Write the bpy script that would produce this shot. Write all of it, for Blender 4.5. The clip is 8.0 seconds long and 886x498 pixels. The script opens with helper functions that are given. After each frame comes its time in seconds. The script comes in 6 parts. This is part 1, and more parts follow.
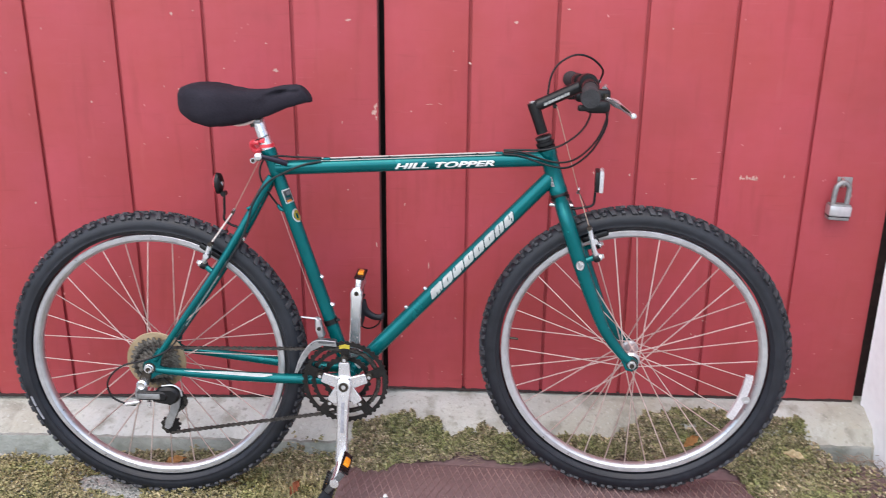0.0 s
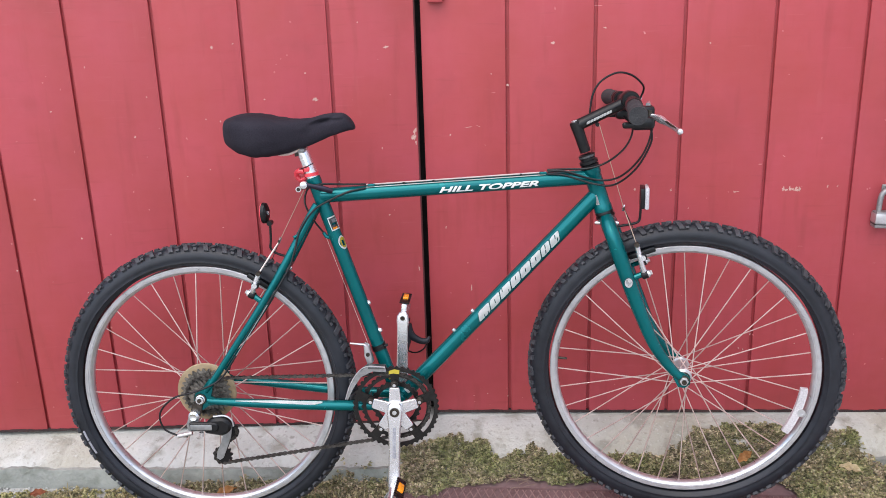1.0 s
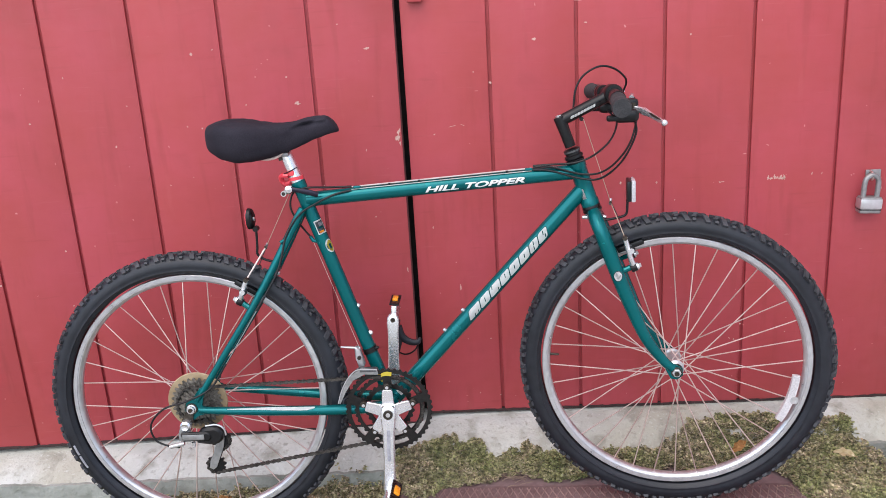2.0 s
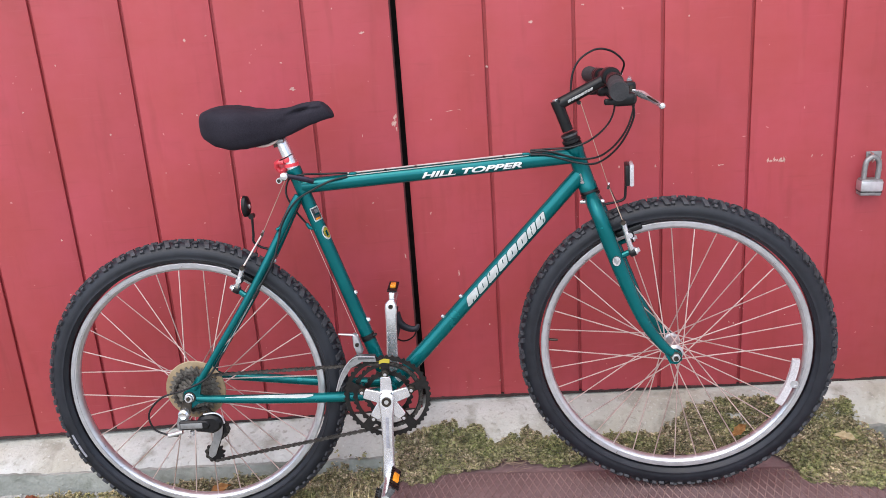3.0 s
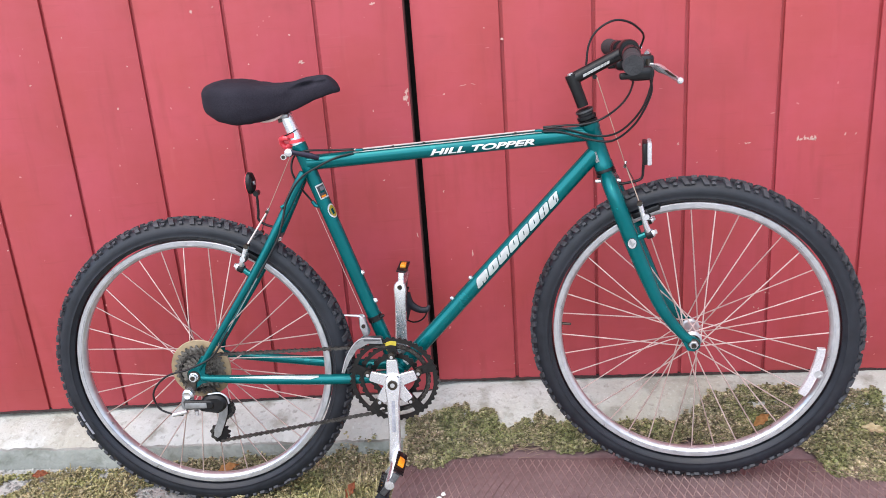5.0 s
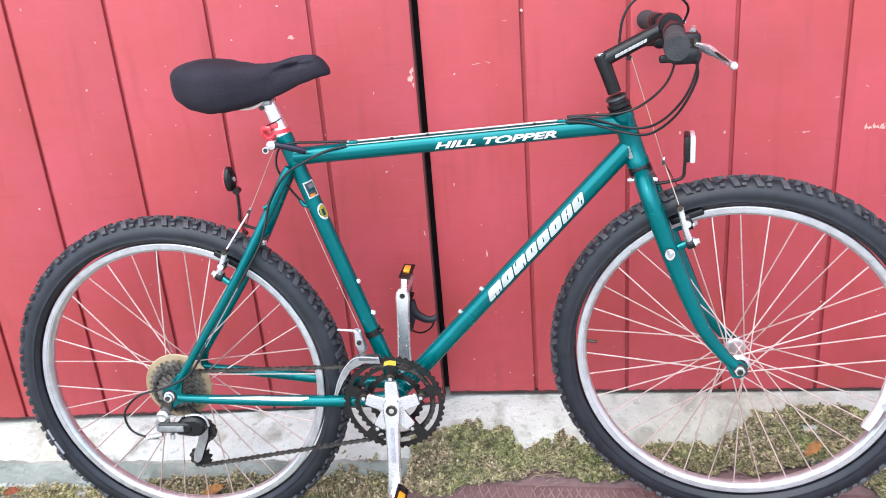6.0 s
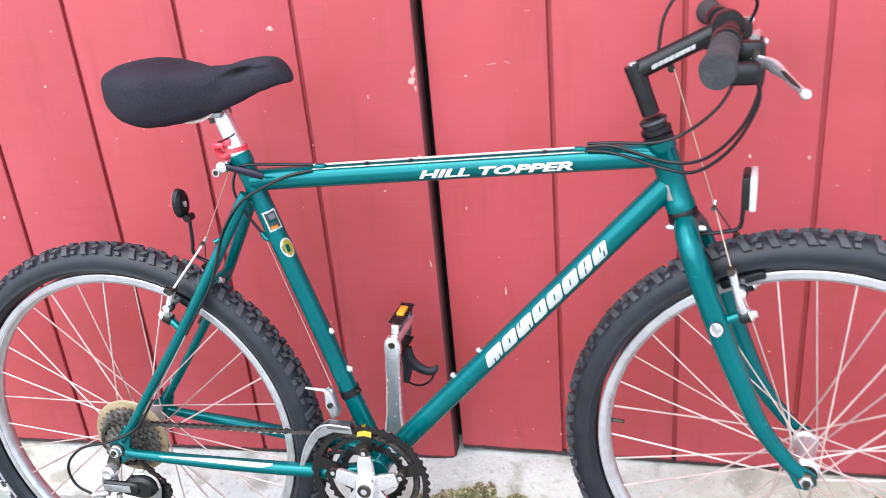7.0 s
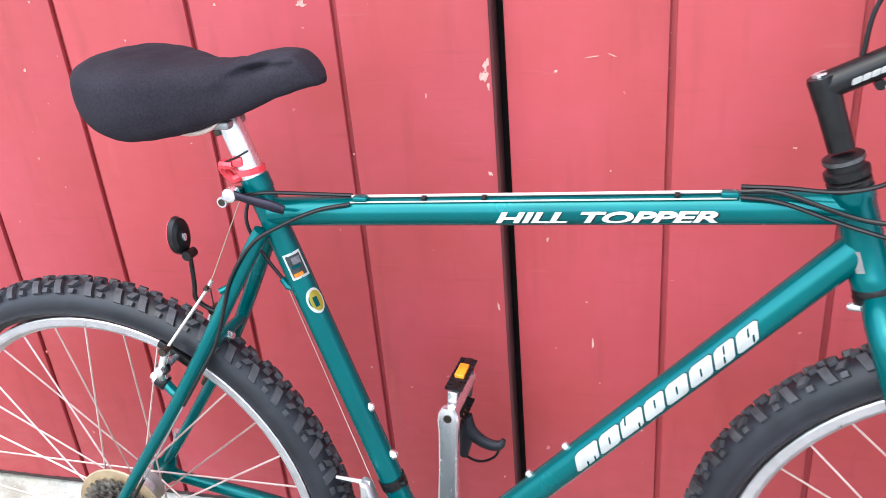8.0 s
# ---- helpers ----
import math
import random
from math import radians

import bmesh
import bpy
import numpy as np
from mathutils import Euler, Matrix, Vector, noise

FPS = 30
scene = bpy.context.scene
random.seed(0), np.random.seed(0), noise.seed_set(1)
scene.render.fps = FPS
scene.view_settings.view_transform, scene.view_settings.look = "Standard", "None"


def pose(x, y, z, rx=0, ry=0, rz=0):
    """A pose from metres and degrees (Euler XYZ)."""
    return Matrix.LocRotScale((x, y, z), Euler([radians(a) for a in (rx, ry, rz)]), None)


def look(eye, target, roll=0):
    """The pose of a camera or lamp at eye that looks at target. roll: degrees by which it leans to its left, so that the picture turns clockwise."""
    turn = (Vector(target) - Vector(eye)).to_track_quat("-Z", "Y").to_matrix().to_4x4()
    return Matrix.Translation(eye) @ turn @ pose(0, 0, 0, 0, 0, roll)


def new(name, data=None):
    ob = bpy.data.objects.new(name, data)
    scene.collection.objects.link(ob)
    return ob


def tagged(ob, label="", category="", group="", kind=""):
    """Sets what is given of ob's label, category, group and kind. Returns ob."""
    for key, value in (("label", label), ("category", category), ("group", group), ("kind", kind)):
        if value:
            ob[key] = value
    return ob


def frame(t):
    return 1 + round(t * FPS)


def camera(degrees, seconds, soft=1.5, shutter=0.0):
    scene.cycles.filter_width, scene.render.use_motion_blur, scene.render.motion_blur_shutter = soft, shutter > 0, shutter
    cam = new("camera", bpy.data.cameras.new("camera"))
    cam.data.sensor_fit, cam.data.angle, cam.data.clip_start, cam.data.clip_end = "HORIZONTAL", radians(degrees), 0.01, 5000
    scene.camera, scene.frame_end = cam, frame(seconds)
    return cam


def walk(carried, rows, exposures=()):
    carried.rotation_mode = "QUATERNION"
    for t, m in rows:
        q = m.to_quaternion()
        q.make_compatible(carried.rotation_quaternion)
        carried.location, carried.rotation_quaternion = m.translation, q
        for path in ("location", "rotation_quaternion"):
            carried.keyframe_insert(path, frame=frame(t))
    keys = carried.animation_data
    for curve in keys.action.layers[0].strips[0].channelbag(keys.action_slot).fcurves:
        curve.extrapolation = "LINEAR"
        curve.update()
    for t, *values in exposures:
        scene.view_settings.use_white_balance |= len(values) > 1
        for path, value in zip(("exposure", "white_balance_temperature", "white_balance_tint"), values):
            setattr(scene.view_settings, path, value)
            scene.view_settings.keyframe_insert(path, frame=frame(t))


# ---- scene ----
cam = camera(54.9, 8.0, soft=0.6, shutter=0.3)
PATH = [
    (0, (0.222, -2.036, 1.175), (0.142, -0.137, 0.551), 0.59),
    (0.2, (0.220, -2.045, 1.177), (0.091, -0.144, 0.577), 0.2),
    (0.5, (0.186, -2.049, 1.175), (0.053, -0.140, 0.593), -0.58),
    (1, (0.163, -2.040, 1.179), (0.039, -0.129, 0.603), -1.76),
    (1.5, (0.157, -2.036, 1.173), (0.058, -0.121, 0.606), -2.88),
    (3, (0.167, -2.022, 1.169), (0.070, -0.118, 0.564), -3.98),
    (3.5, (0.170, -2.011, 1.171), (0.075, -0.114, 0.547), -4.02),
    (4, (0.178, -2.007, 1.164), (0.082, -0.110, 0.540), -3.86),
    (4.5, (0.196, -1.991, 1.153), (0.069, -0.101, 0.510), -3.87),
    (4.7, (0.205, -1.989, 1.155), (0.060, -0.100, 0.515), -3.98),
    (5.8, (0.263, -1.762, 1.158), (-0.021, 0.078, 0.427), -4.98),
    (6, (0.244, -1.705, 1.155), (-0.014, 0.137, 0.420), -4.66),
    (6.3, (0.302, -1.597, 1.154), (-0.028, 0.222, 0.391), -6.2),
    (6.5, (0.295, -1.529, 1.141), (-0.026, 0.289, 0.371), -6.06),
    (6.8, (0.378, -1.388, 1.140), (-0.094, 0.382, 0.337), -6.8),
    (7, (0.367, -1.344, 1.149), (-0.127, 0.422, 0.351), -5.42),
    (7.3, (0.358, -1.246, 1.131), (-0.256, 0.484, 0.336), -4.9),
    (7.5, (0.323, -1.169, 1.123), (-0.289, 0.549, 0.303), -4.72),
    (7.8, (0.271, -1.064, 1.134), (-0.317, 0.633, 0.254), -5.1),
    (8, (0.247, -1.024, 1.126), (-0.345, 0.673, 0.248), -5.23),
]
walk(cam, [(t, look(eye, target, roll)) for t, eye, target, roll in PATH],
     exposures=[(0, 0.88, 6400, 10), (1.5, 0.88, 6430, 10), (4.7, 1.00, 6380, 10), (5.8, 1.52, 6100, 6), (8, 1.60, 6220, 6)])

# ---- light ----
SUN_UP, SUN_TURN = 57.6, 203.0
world = bpy.data.worlds.new("sky")
scene.world = world
world.use_nodes = True
wn = world.node_tree.nodes
sky = wn.new("ShaderNodeTexSky")
sky.sky_type = "NISHITA"
sky.sun_disc = False
sky.sun_elevation, sky.sun_rotation = radians(SUN_UP), radians(SUN_TURN)
sky.air_density, sky.dust_density, sky.ozone_density = 1.0, 2.0, 1.0
wn["Background"].inputs["Strength"].default_value = 0.15
world.node_tree.links.new(sky.outputs["Color"], wn["Background"].inputs["Color"])
sun = new("sun", bpy.data.lights.new("sun", "SUN"))
sun.data.energy, sun.data.angle, sun.data.color = 1.5, radians(100), (1.0, 0.97, 0.94)
sun.matrix_world = look((-0.9, -2.1, 3.6), (0, 0, 0))

# ---- materials ----


def material(name, dark, light, rough=0.5, metal=0.0, grain=60.0, patch=6.0, bump=0.1, stretch=(1, 1, 1),
             spread=0.5, coat=0.0, speck=None, speck_scale=90.0, speck_at=0.68, vary=0.0, rough_vary=0.12, depth=0.002, gloss=0.5):
    """Two scales of noise between a dark and a light colour, with fine relief; specks and a tint per object if wanted."""
    m = bpy.data.materials.new(name)
    m.use_nodes = True
    n, l = m.node_tree.nodes, m.node_tree.links
    b = n["Principled BSDF"]
    co = n.new("ShaderNodeTexCoord")
    mp = n.new("ShaderNodeMapping")
    mp.inputs["Scale"].default_value = stretch
    l.new(co.outputs["Object"], mp.inputs["Vector"])
    fine, wide = n.new("ShaderNodeTexNoise"), n.new("ShaderNodeTexNoise")
    for t, s, d in ((fine, grain, 5), (wide, patch, 3)):
        t.inputs["Scale"].default_value, t.inputs["Detail"].default_value = s, d
        l.new(mp.outputs["Vector"], t.inputs["Vector"])
    mix = n.new("ShaderNodeMath")
    mix.operation = "MULTIPLY_ADD"
    mix.inputs[1].default_value = spread
    half = n.new("ShaderNodeMath")
    half.operation = "MULTIPLY_ADD"
    half.inputs[1].default_value = 1.0 - spread
    l.new(fine.outputs["Fac"], mix.inputs[0])
    l.new(wide.outputs["Fac"], half.inputs[0])
    half.inputs[2].default_value = 0.0
    l.new(half.outputs[0], mix.inputs[2])
    ramp = n.new("ShaderNodeValToRGB")
    ramp.color_ramp.elements[0].position, ramp.color_ramp.elements[1].position = 0.32, 0.68
    ramp.color_ramp.elements[0].color, ramp.color_ramp.elements[1].color = (*dark, 1), (*light, 1)
    l.new(mix.outputs[0], ramp.inputs["Fac"])
    out = ramp.outputs["Color"]
    if speck:
        sp = n.new("ShaderNodeTexNoise")
        sp.inputs["Scale"].default_value, sp.inputs["Detail"].default_value = speck_scale, 2
        l.new(co.outputs["Object"], sp.inputs["Vector"])
        cut = n.new("ShaderNodeMapRange")
        cut.inputs["From Min"].default_value, cut.inputs["From Max"].default_value = speck_at, speck_at + 0.03
        l.new(sp.outputs["Fac"], cut.inputs["Value"])
        over = n.new("ShaderNodeMixRGB")
        over.inputs["Color2"].default_value = (*speck, 1)
        l.new(cut.outputs["Result"], over.inputs["Fac"])
        l.new(out, over.inputs["Color1"])
        out = over.outputs["Color"]
    if vary:
        info, hue = n.new("ShaderNodeObjectInfo"), n.new("ShaderNodeHueSaturation")
        mr = n.new("ShaderNodeMapRange")
        mr.inputs["To Min"].default_value, mr.inputs["To Max"].default_value = 1 - vary, 1 + vary
        l.new(info.outputs["Random"], mr.inputs["Value"])
        l.new(mr.outputs["Result"], hue.inputs["Value"])
        l.new(out, hue.inputs["Color"])
        out = hue.outputs["Color"]
    l.new(out, b.inputs["Base Color"])
    rr = n.new("ShaderNodeMapRange")
    rr.inputs["To Min"].default_value, rr.inputs["To Max"].default_value = max(rough - rough_vary, 0.03), min(rough + rough_vary, 1)
    l.new(fine.outputs["Fac"], rr.inputs["Value"])
    l.new(rr.outputs["Result"], b.inputs["Roughness"])
    b.inputs["Metallic"].default_value = metal
    b.inputs["Coat Weight"].default_value = coat
    b.inputs["Specular IOR Level"].default_value = gloss
    b.inputs["Coat Roughness"].default_value = 0.05
    if bump:
        bp = n.new("ShaderNodeBump")
        bp.inputs["Strength"].default_value, bp.inputs["Distance"].default_value = bump, depth
        l.new(fine.outputs["Fac"], bp.inputs["Height"])
        l.new(bp.outputs["Normal"], b.inputs["Normal"])
    return m


def leafy(name, colours, rough=0.7, fresh=()):
    """A colour for each separate little leaf of one mesh; in patches they come from a second, fresher set."""
    m = bpy.data.materials.new(name)
    m.use_nodes = True
    n, l = m.node_tree.nodes, m.node_tree.links
    b = n["Principled BSDF"]
    geo, co = n.new("ShaderNodeNewGeometry"), n.new("ShaderNodeTexCoord")

    def picked(shades):
        ramp = n.new("ShaderNodeValToRGB")
        e = ramp.color_ramp.elements
        while len(e) < len(shades):
            e.new(0.5)
        for i, c in enumerate(shades):
            e[i].position, e[i].color = i / (len(shades) - 1), (*c, 1)
        l.new(geo.outputs["Random Per Island"], ramp.inputs["Fac"])
        return ramp.outputs["Color"]

    def ranged(scale, lo, hi, a, c):
        t, mr = n.new("ShaderNodeTexNoise"), n.new("ShaderNodeMapRange")
        t.inputs["Scale"].default_value = scale
        for key, v in (("From Min", lo), ("From Max", hi), ("To Min", a), ("To Max", c)):
            mr.inputs[key].default_value = v
        l.new(co.outputs["Object"], t.inputs["Vector"])
        l.new(t.outputs["Fac"], mr.inputs["Value"])
        return mr.outputs["Result"]

    out = picked(colours)
    if fresh:
        mix = n.new("ShaderNodeMixRGB")
        l.new(ranged(9, 0.46, 0.64, 0.0, 0.7), mix.inputs["Fac"])
        l.new(out, mix.inputs["Color1"])
        l.new(picked(fresh), mix.inputs["Color2"])
        out = mix.outputs["Color"]
    hue = n.new("ShaderNodeHueSaturation")
    l.new(ranged(60, 0.2, 0.8, 0.45, 1.85), hue.inputs["Value"])
    l.new(out, hue.inputs["Color"])
    l.new(hue.outputs["Color"], b.inputs["Base Color"])
    b.inputs["Roughness"].default_value = rough
    return m


def layered(name, one, two, blotch, layers, rough, strokes, relief, depth):
    """A blotchy base with layers (stretch, scale, detail, from, to, strength, colour) of stains, strokes and specks over it."""
    m = bpy.data.materials.new(name)
    m.use_nodes = True
    n, l = m.node_tree.nodes, m.node_tree.links
    b = n["Principled BSDF"]
    co = n.new("ShaderNodeTexCoord")

    def field(stretch, scale, detail, lo, hi, a=0.0, c=1.0):
        mp, t, mr = n.new("ShaderNodeMapping"), n.new("ShaderNodeTexNoise"), n.new("ShaderNodeMapRange")
        mp.inputs["Scale"].default_value = stretch
        t.inputs["Scale"].default_value, t.inputs["Detail"].default_value = scale, detail
        for key, v in (("From Min", lo), ("From Max", hi), ("To Min", a), ("To Max", c)):
            mr.inputs[key].default_value = v
        l.new(co.outputs["Object"], mp.inputs["Vector"])
        l.new(mp.outputs["Vector"], t.inputs["Vector"])
        l.new(t.outputs["Fac"], mr.inputs["Value"])
        return mr.outputs["Result"]

    def mixed(fac, c1, c2):
        x = n.new("ShaderNodeMixRGB")
        l.new(fac, x.inputs["Fac"])
        for s, v in ((x.inputs["Color1"], c1), (x.inputs["Color2"], c2)):
            if isinstance(v, tuple):
                s.default_value = (*v, 1)
            else:
                l.new(v, s)
        return x.outputs["Color"]

    base = mixed(field((1, 1, 1), blotch, 4, 0.36, 0.64), one, two)
    for stretch, scale, detail, lo, hi, strength, colour in layers:
        base = mixed(field(stretch, scale, detail, lo, hi, 0.0, strength), base, colour)
    info, hue, mr = n.new("ShaderNodeObjectInfo"), n.new("ShaderNodeHueSaturation"), n.new("ShaderNodeMapRange")
    mr.inputs["To Min"].default_value, mr.inputs["To Max"].default_value = 0.96, 1.04
    l.new(info.outputs["Random"], mr.inputs["Value"])
    l.new(mr.outputs["Result"], hue.inputs["Value"])
    l.new(base, hue.inputs["Color"])
    l.new(hue.outputs["Color"], b.inputs["Base Color"])
    l.new(field((1.5, 1, 3), 12, 4, 0.3, 0.7, rough - 0.12, rough + 0.12), b.inputs["Roughness"])
    add, bp = n.new("ShaderNodeMath"), n.new("ShaderNodeBump")
    l.new(field(strokes[0], strokes[1], 3, 0.2, 0.8), add.inputs[0])
    l.new(field(strokes[2], strokes[3], 4, 0.0, 1.0, 0.0, strokes[4]), add.inputs[1])
    bp.inputs["Strength"].default_value, bp.inputs["Distance"].default_value = relief, depth
    l.new(add.outputs[0], bp.inputs["Height"])
    l.new(bp.outputs["Normal"], b.inputs["Normal"])
    return m


RED = layered("red_barn_paint", (0.375, 0.0525, 0.055), (0.415, 0.059, 0.076), 4.5, [
    ((3, 2, 0.8), 14, 4, 0.4, 0.8, 0.25, (0.33, 0.046, 0.052)),
    ((1.6, 1, 18), 5, 4, 0.62, 0.74, 0.35, (0.290, 0.040, 0.043)),
    ((2.2, 1, 26), 4, 3, 0.66, 0.78, 0.4, (0.45, 0.100, 0.105)),
    ((1, 1, 1.6), 1.9, 5, 0.56, 0.76, 0.6, (0.27, 0.040, 0.038)),
    ((6, 3, 0.8), 5, 5, 0.56, 0.74, 0.45, (0.265, 0.036, 0.036)),
    ((7, 3, 1.1), 4.3, 4, 0.64, 0.76, 0.35, (0.44, 0.090, 0.092)),
    ((1, 1, 1), 9.0, 5, 0.60, 0.72, 0.35, (0.30, 0.043, 0.045)),
    ((4, 3, 40), 4, 2, 0.765, 0.785, 0.8, (0.60, 0.28, 0.26)),
    ((1, 1, 1), 48, 2, 0.755, 0.775, 0.8, (0.60, 0.27, 0.26))], 0.54, ((1.3, 1, 9), 7, (7, 3, 0.6), 34, 0.25), 0.12, 0.0014)
EDGE = material("bare_door_edge", (0.050, 0.012, 0.013), (0.15, 0.040, 0.042), 0.8, grain=22, patch=5, stretch=(1, 1, 0.3), bump=0.2)
FLECK = material("thin_paint_fleck", (0.42, 0.09, 0.09), (0.54, 0.20, 0.19), 0.7, grain=200, bump=0.0)
DULL = material("dull_grey_steel", (0.20, 0.20, 0.20), (0.36, 0.36, 0.36), 0.45, metal=0.6, grain=120, patch=25, bump=0.08)
CAGE = material("dark_cage_steel", (0.055, 0.055, 0.057), (0.15, 0.15, 0.155), 0.4, metal=0.6, grain=160, patch=30, bump=0.1)
PEBBLE = leafy("grey_pebbles", [(0.10, 0.10, 0.085), (0.16, 0.165, 0.15), (0.23, 0.235, 0.215), (0.31, 0.31, 0.29), (0.20, 0.185, 0.155)], 0.85)
CHIP = material("bare_wood_chip", (0.42, 0.22, 0.19), (0.64, 0.44, 0.38), 0.8, grain=200, bump=0.1)
# near-black: the shade inside the barn is put into this colour
DARK = material("interior_shade_black", (0.006, 0.005, 0.005), (0.014, 0.011, 0.01), 0.9, bump=0.0)
CONCRETE = layered("weathered_concrete", (0.375, 0.375, 0.345), (0.530, 0.535, 0.505), 6.0, [
    ((1, 1, 1), 2.6, 5, 0.48, 0.66, 0.7, (0.335, 0.31, 0.235)),
    ((1, 1, 1), 16, 6, 0.53, 0.66, 0.75, (0.24, 0.23, 0.185)),
    ((1, 1, 1), 70, 4, 0.58, 0.72, 0.6, (0.21, 0.20, 0.165)),
    ((1, 1, 1), 110, 3, 0.62, 0.74, 0.4, (0.60, 0.60, 0.57)),
    ((0.35, 1, 1.4), 9, 6, 0.66, 0.70, 0.6, (0.13, 0.125, 0.10))], 0.88, ((1, 1, 1), 80, (1, 1, 1), 14, 1.0), 0.6, 0.004)
SHADE_ROT = material("shade_and_rot_dark", (0.012, 0.008, 0.008), (0.06, 0.030, 0.028), 0.9, grain=90, patch=20, bump=0.3)
SOIL = material("soil_and_gravel", (0.27, 0.26, 0.23), (0.48, 0.475, 0.44), 0.95, grain=120, patch=9, bump=0.8, spread=0.6,
                speck=(0.36, 0.36, 0.34), speck_scale=120, speck_at=0.6, depth=0.006)
PLATE = material("brown_steel_plate", (0.118, 0.073, 0.073), (0.205, 0.136, 0.134), 0.6, metal=0.0, grain=90, patch=8, bump=0.3,
                 speck=(0.3, 0.22, 0.2), speck_scale=160, speck_at=0.7)
PLATE_RIB = material("worn_plate_rib", (0.14, 0.084, 0.080), (0.33, 0.225, 0.205), 0.5, metal=0.1, grain=60, patch=5, bump=0.1, spread=0.3)
WHITE = material("white_wall_paint", (0.80, 0.81, 0.84), (0.90, 0.91, 0.93), 0.7, grain=50, patch=4, bump=0.25)
TEAL = material("teal_enamel", (0.0006, 0.096, 0.103), (0.0010, 0.132, 0.138), 0.26, metal=0.5, grain=30, patch=9, bump=0.0, coat=0.18, gloss=0.2,
                spread=0.25, speck=(0.2, 0.27, 0.25), speck_scale=45, speck_at=0.83, rough_vary=0.04)
RUBBER = material("tyre_rubber", (0.010, 0.010, 0.012), (0.058, 0.059, 0.067), 0.58, grain=90, patch=9, bump=0.2, gloss=0.45)
SIDEWALL = material("dusty_tyre_wall", (0.006, 0.007, 0.010), (0.017, 0.019, 0.026), 0.45, grain=60, patch=7, bump=0.15, gloss=0.38)
RIM = material("dull_rim_alloy", (0.46, 0.46, 0.475), (0.64, 0.64, 0.655), 0.32, metal=0.75, grain=60, patch=9, bump=0.04)
CHAIN = material("oily_chain_steel", (0.016, 0.014, 0.013), (0.12, 0.11, 0.10), 0.42, metal=0.6, grain=260, patch=60, bump=0.1)
ALLOY = material("brushed_alloy", (0.48, 0.48, 0.49), (0.68, 0.68, 0.69), 0.34, metal=0.8, grain=90, patch=10, bump=0.05)
SILVER = material("cast_alloy", (0.66, 0.66, 0.68), (0.80, 0.80, 0.81), 0.26, metal=0.85, grain=120, patch=18, bump=0.02, rough_vary=0.04)
# pink in the base colour paints in the red doors' reflection
STEEL = material("door_tinted_steel", (0.56, 0.43, 0.40), (0.82, 0.67, 0.63), 0.35, metal=0.85, bump=0.0)
GREASY = material("greasy_dark_steel", (0.02, 0.017, 0.014), (0.085, 0.07, 0.055), 0.45, metal=0.7, grain=150, patch=40, bump=0.2)
LEVER = material("anodised_dark_lever", (0.010, 0.008, 0.016), (0.026, 0.021, 0.038), 0.35, metal=0.6, grain=150, patch=30, bump=0.05)
RINGS = material("black_ring_steel", (0.004, 0.004, 0.004), (0.020, 0.018, 0.017), 0.36, metal=0.4, grain=150, patch=40, bump=0.15)
COGS = material("worn_sprocket_steel", (0.05, 0.045, 0.040), (0.27, 0.245, 0.21), 0.5, metal=0.6, grain=220, patch=60, bump=0.2)
FADED = material("faded_print", (0.16, 0.16, 0.18), (0.36, 0.36, 0.39), 0.7, grain=300, patch=40, bump=0.0)
BLACK = material("black_plastic", (0.003, 0.003, 0.0035), (0.010, 0.010, 0.011), 0.32, grain=120, patch=20, bump=0.08, gloss=0.3)
GRIP = material("black_foam_rubber", (0.022, 0.022, 0.024), (0.05, 0.05, 0.052), 0.9, grain=320, patch=30, bump=0.5, gloss=0.3)
CLOTH = material("black_stretch_cloth", (0.014, 0.012, 0.017), (0.032, 0.029, 0.038), 0.95, grain=420, patch=14, bump=0.25, depth=0.0015, gloss=0.15)
CABLE = material("black_housing", (0.003, 0.003, 0.004), (0.008, 0.008, 0.009), 0.35, bump=0.0, gloss=0.35)
INNER = material("bare_cable", (0.5, 0.44, 0.40), (0.68, 0.61, 0.57), 0.4, metal=0.4, bump=0.0)
WIRE = material("tan_brake_wire", (0.30, 0.22, 0.16), (0.46, 0.36, 0.28), 0.45, metal=0.4, bump=0.0)
PIE = material("yellowed_clear_plastic", (0.22, 0.155, 0.085), (0.37, 0.28, 0.17), 0.4, grain=60, patch=15, bump=0.1)
LETTER = material("white_decal", (0.66, 0.68, 0.66), (0.82, 0.83, 0.81), 0.45, grain=130, patch=25, bump=0.0)
YELLOW = material("yellow_decal", (0.40, 0.31, 0.025), (0.54, 0.44, 0.05), 0.4, grain=90, bump=0.0)
ORANGE = material("amber_reflector", (0.75, 0.2, 0.01), (0.95, 0.42, 0.02), 0.2, grain=400, bump=0.2, coat=0.5)
REDPLASTIC = material("red_plastic", (0.6, 0.03, 0.05), (0.85, 0.07, 0.09), 0.3, bump=0.0, coat=0.3)
LENS = material("clear_reflector", (0.36, 0.34, 0.35), (0.66, 0.64, 0.65), 0.2, grain=300, bump=0.3, coat=0.5)
LEAF = material("dry_leaf", (0.40, 0.19, 0.06), (0.60, 0.34, 0.14), 0.8, grain=120, patch=30, bump=0.3)
PALE_LEAF = material("pale_dry_leaf", (0.55, 0.44, 0.25), (0.72, 0.62, 0.42), 0.8, grain=120, patch=30, bump=0.3)
RUST_LEAF = material("rust_leaf", (0.24, 0.07, 0.03), (0.4, 0.13, 0.06), 0.8, grain=120, patch=30, bump=0.3)
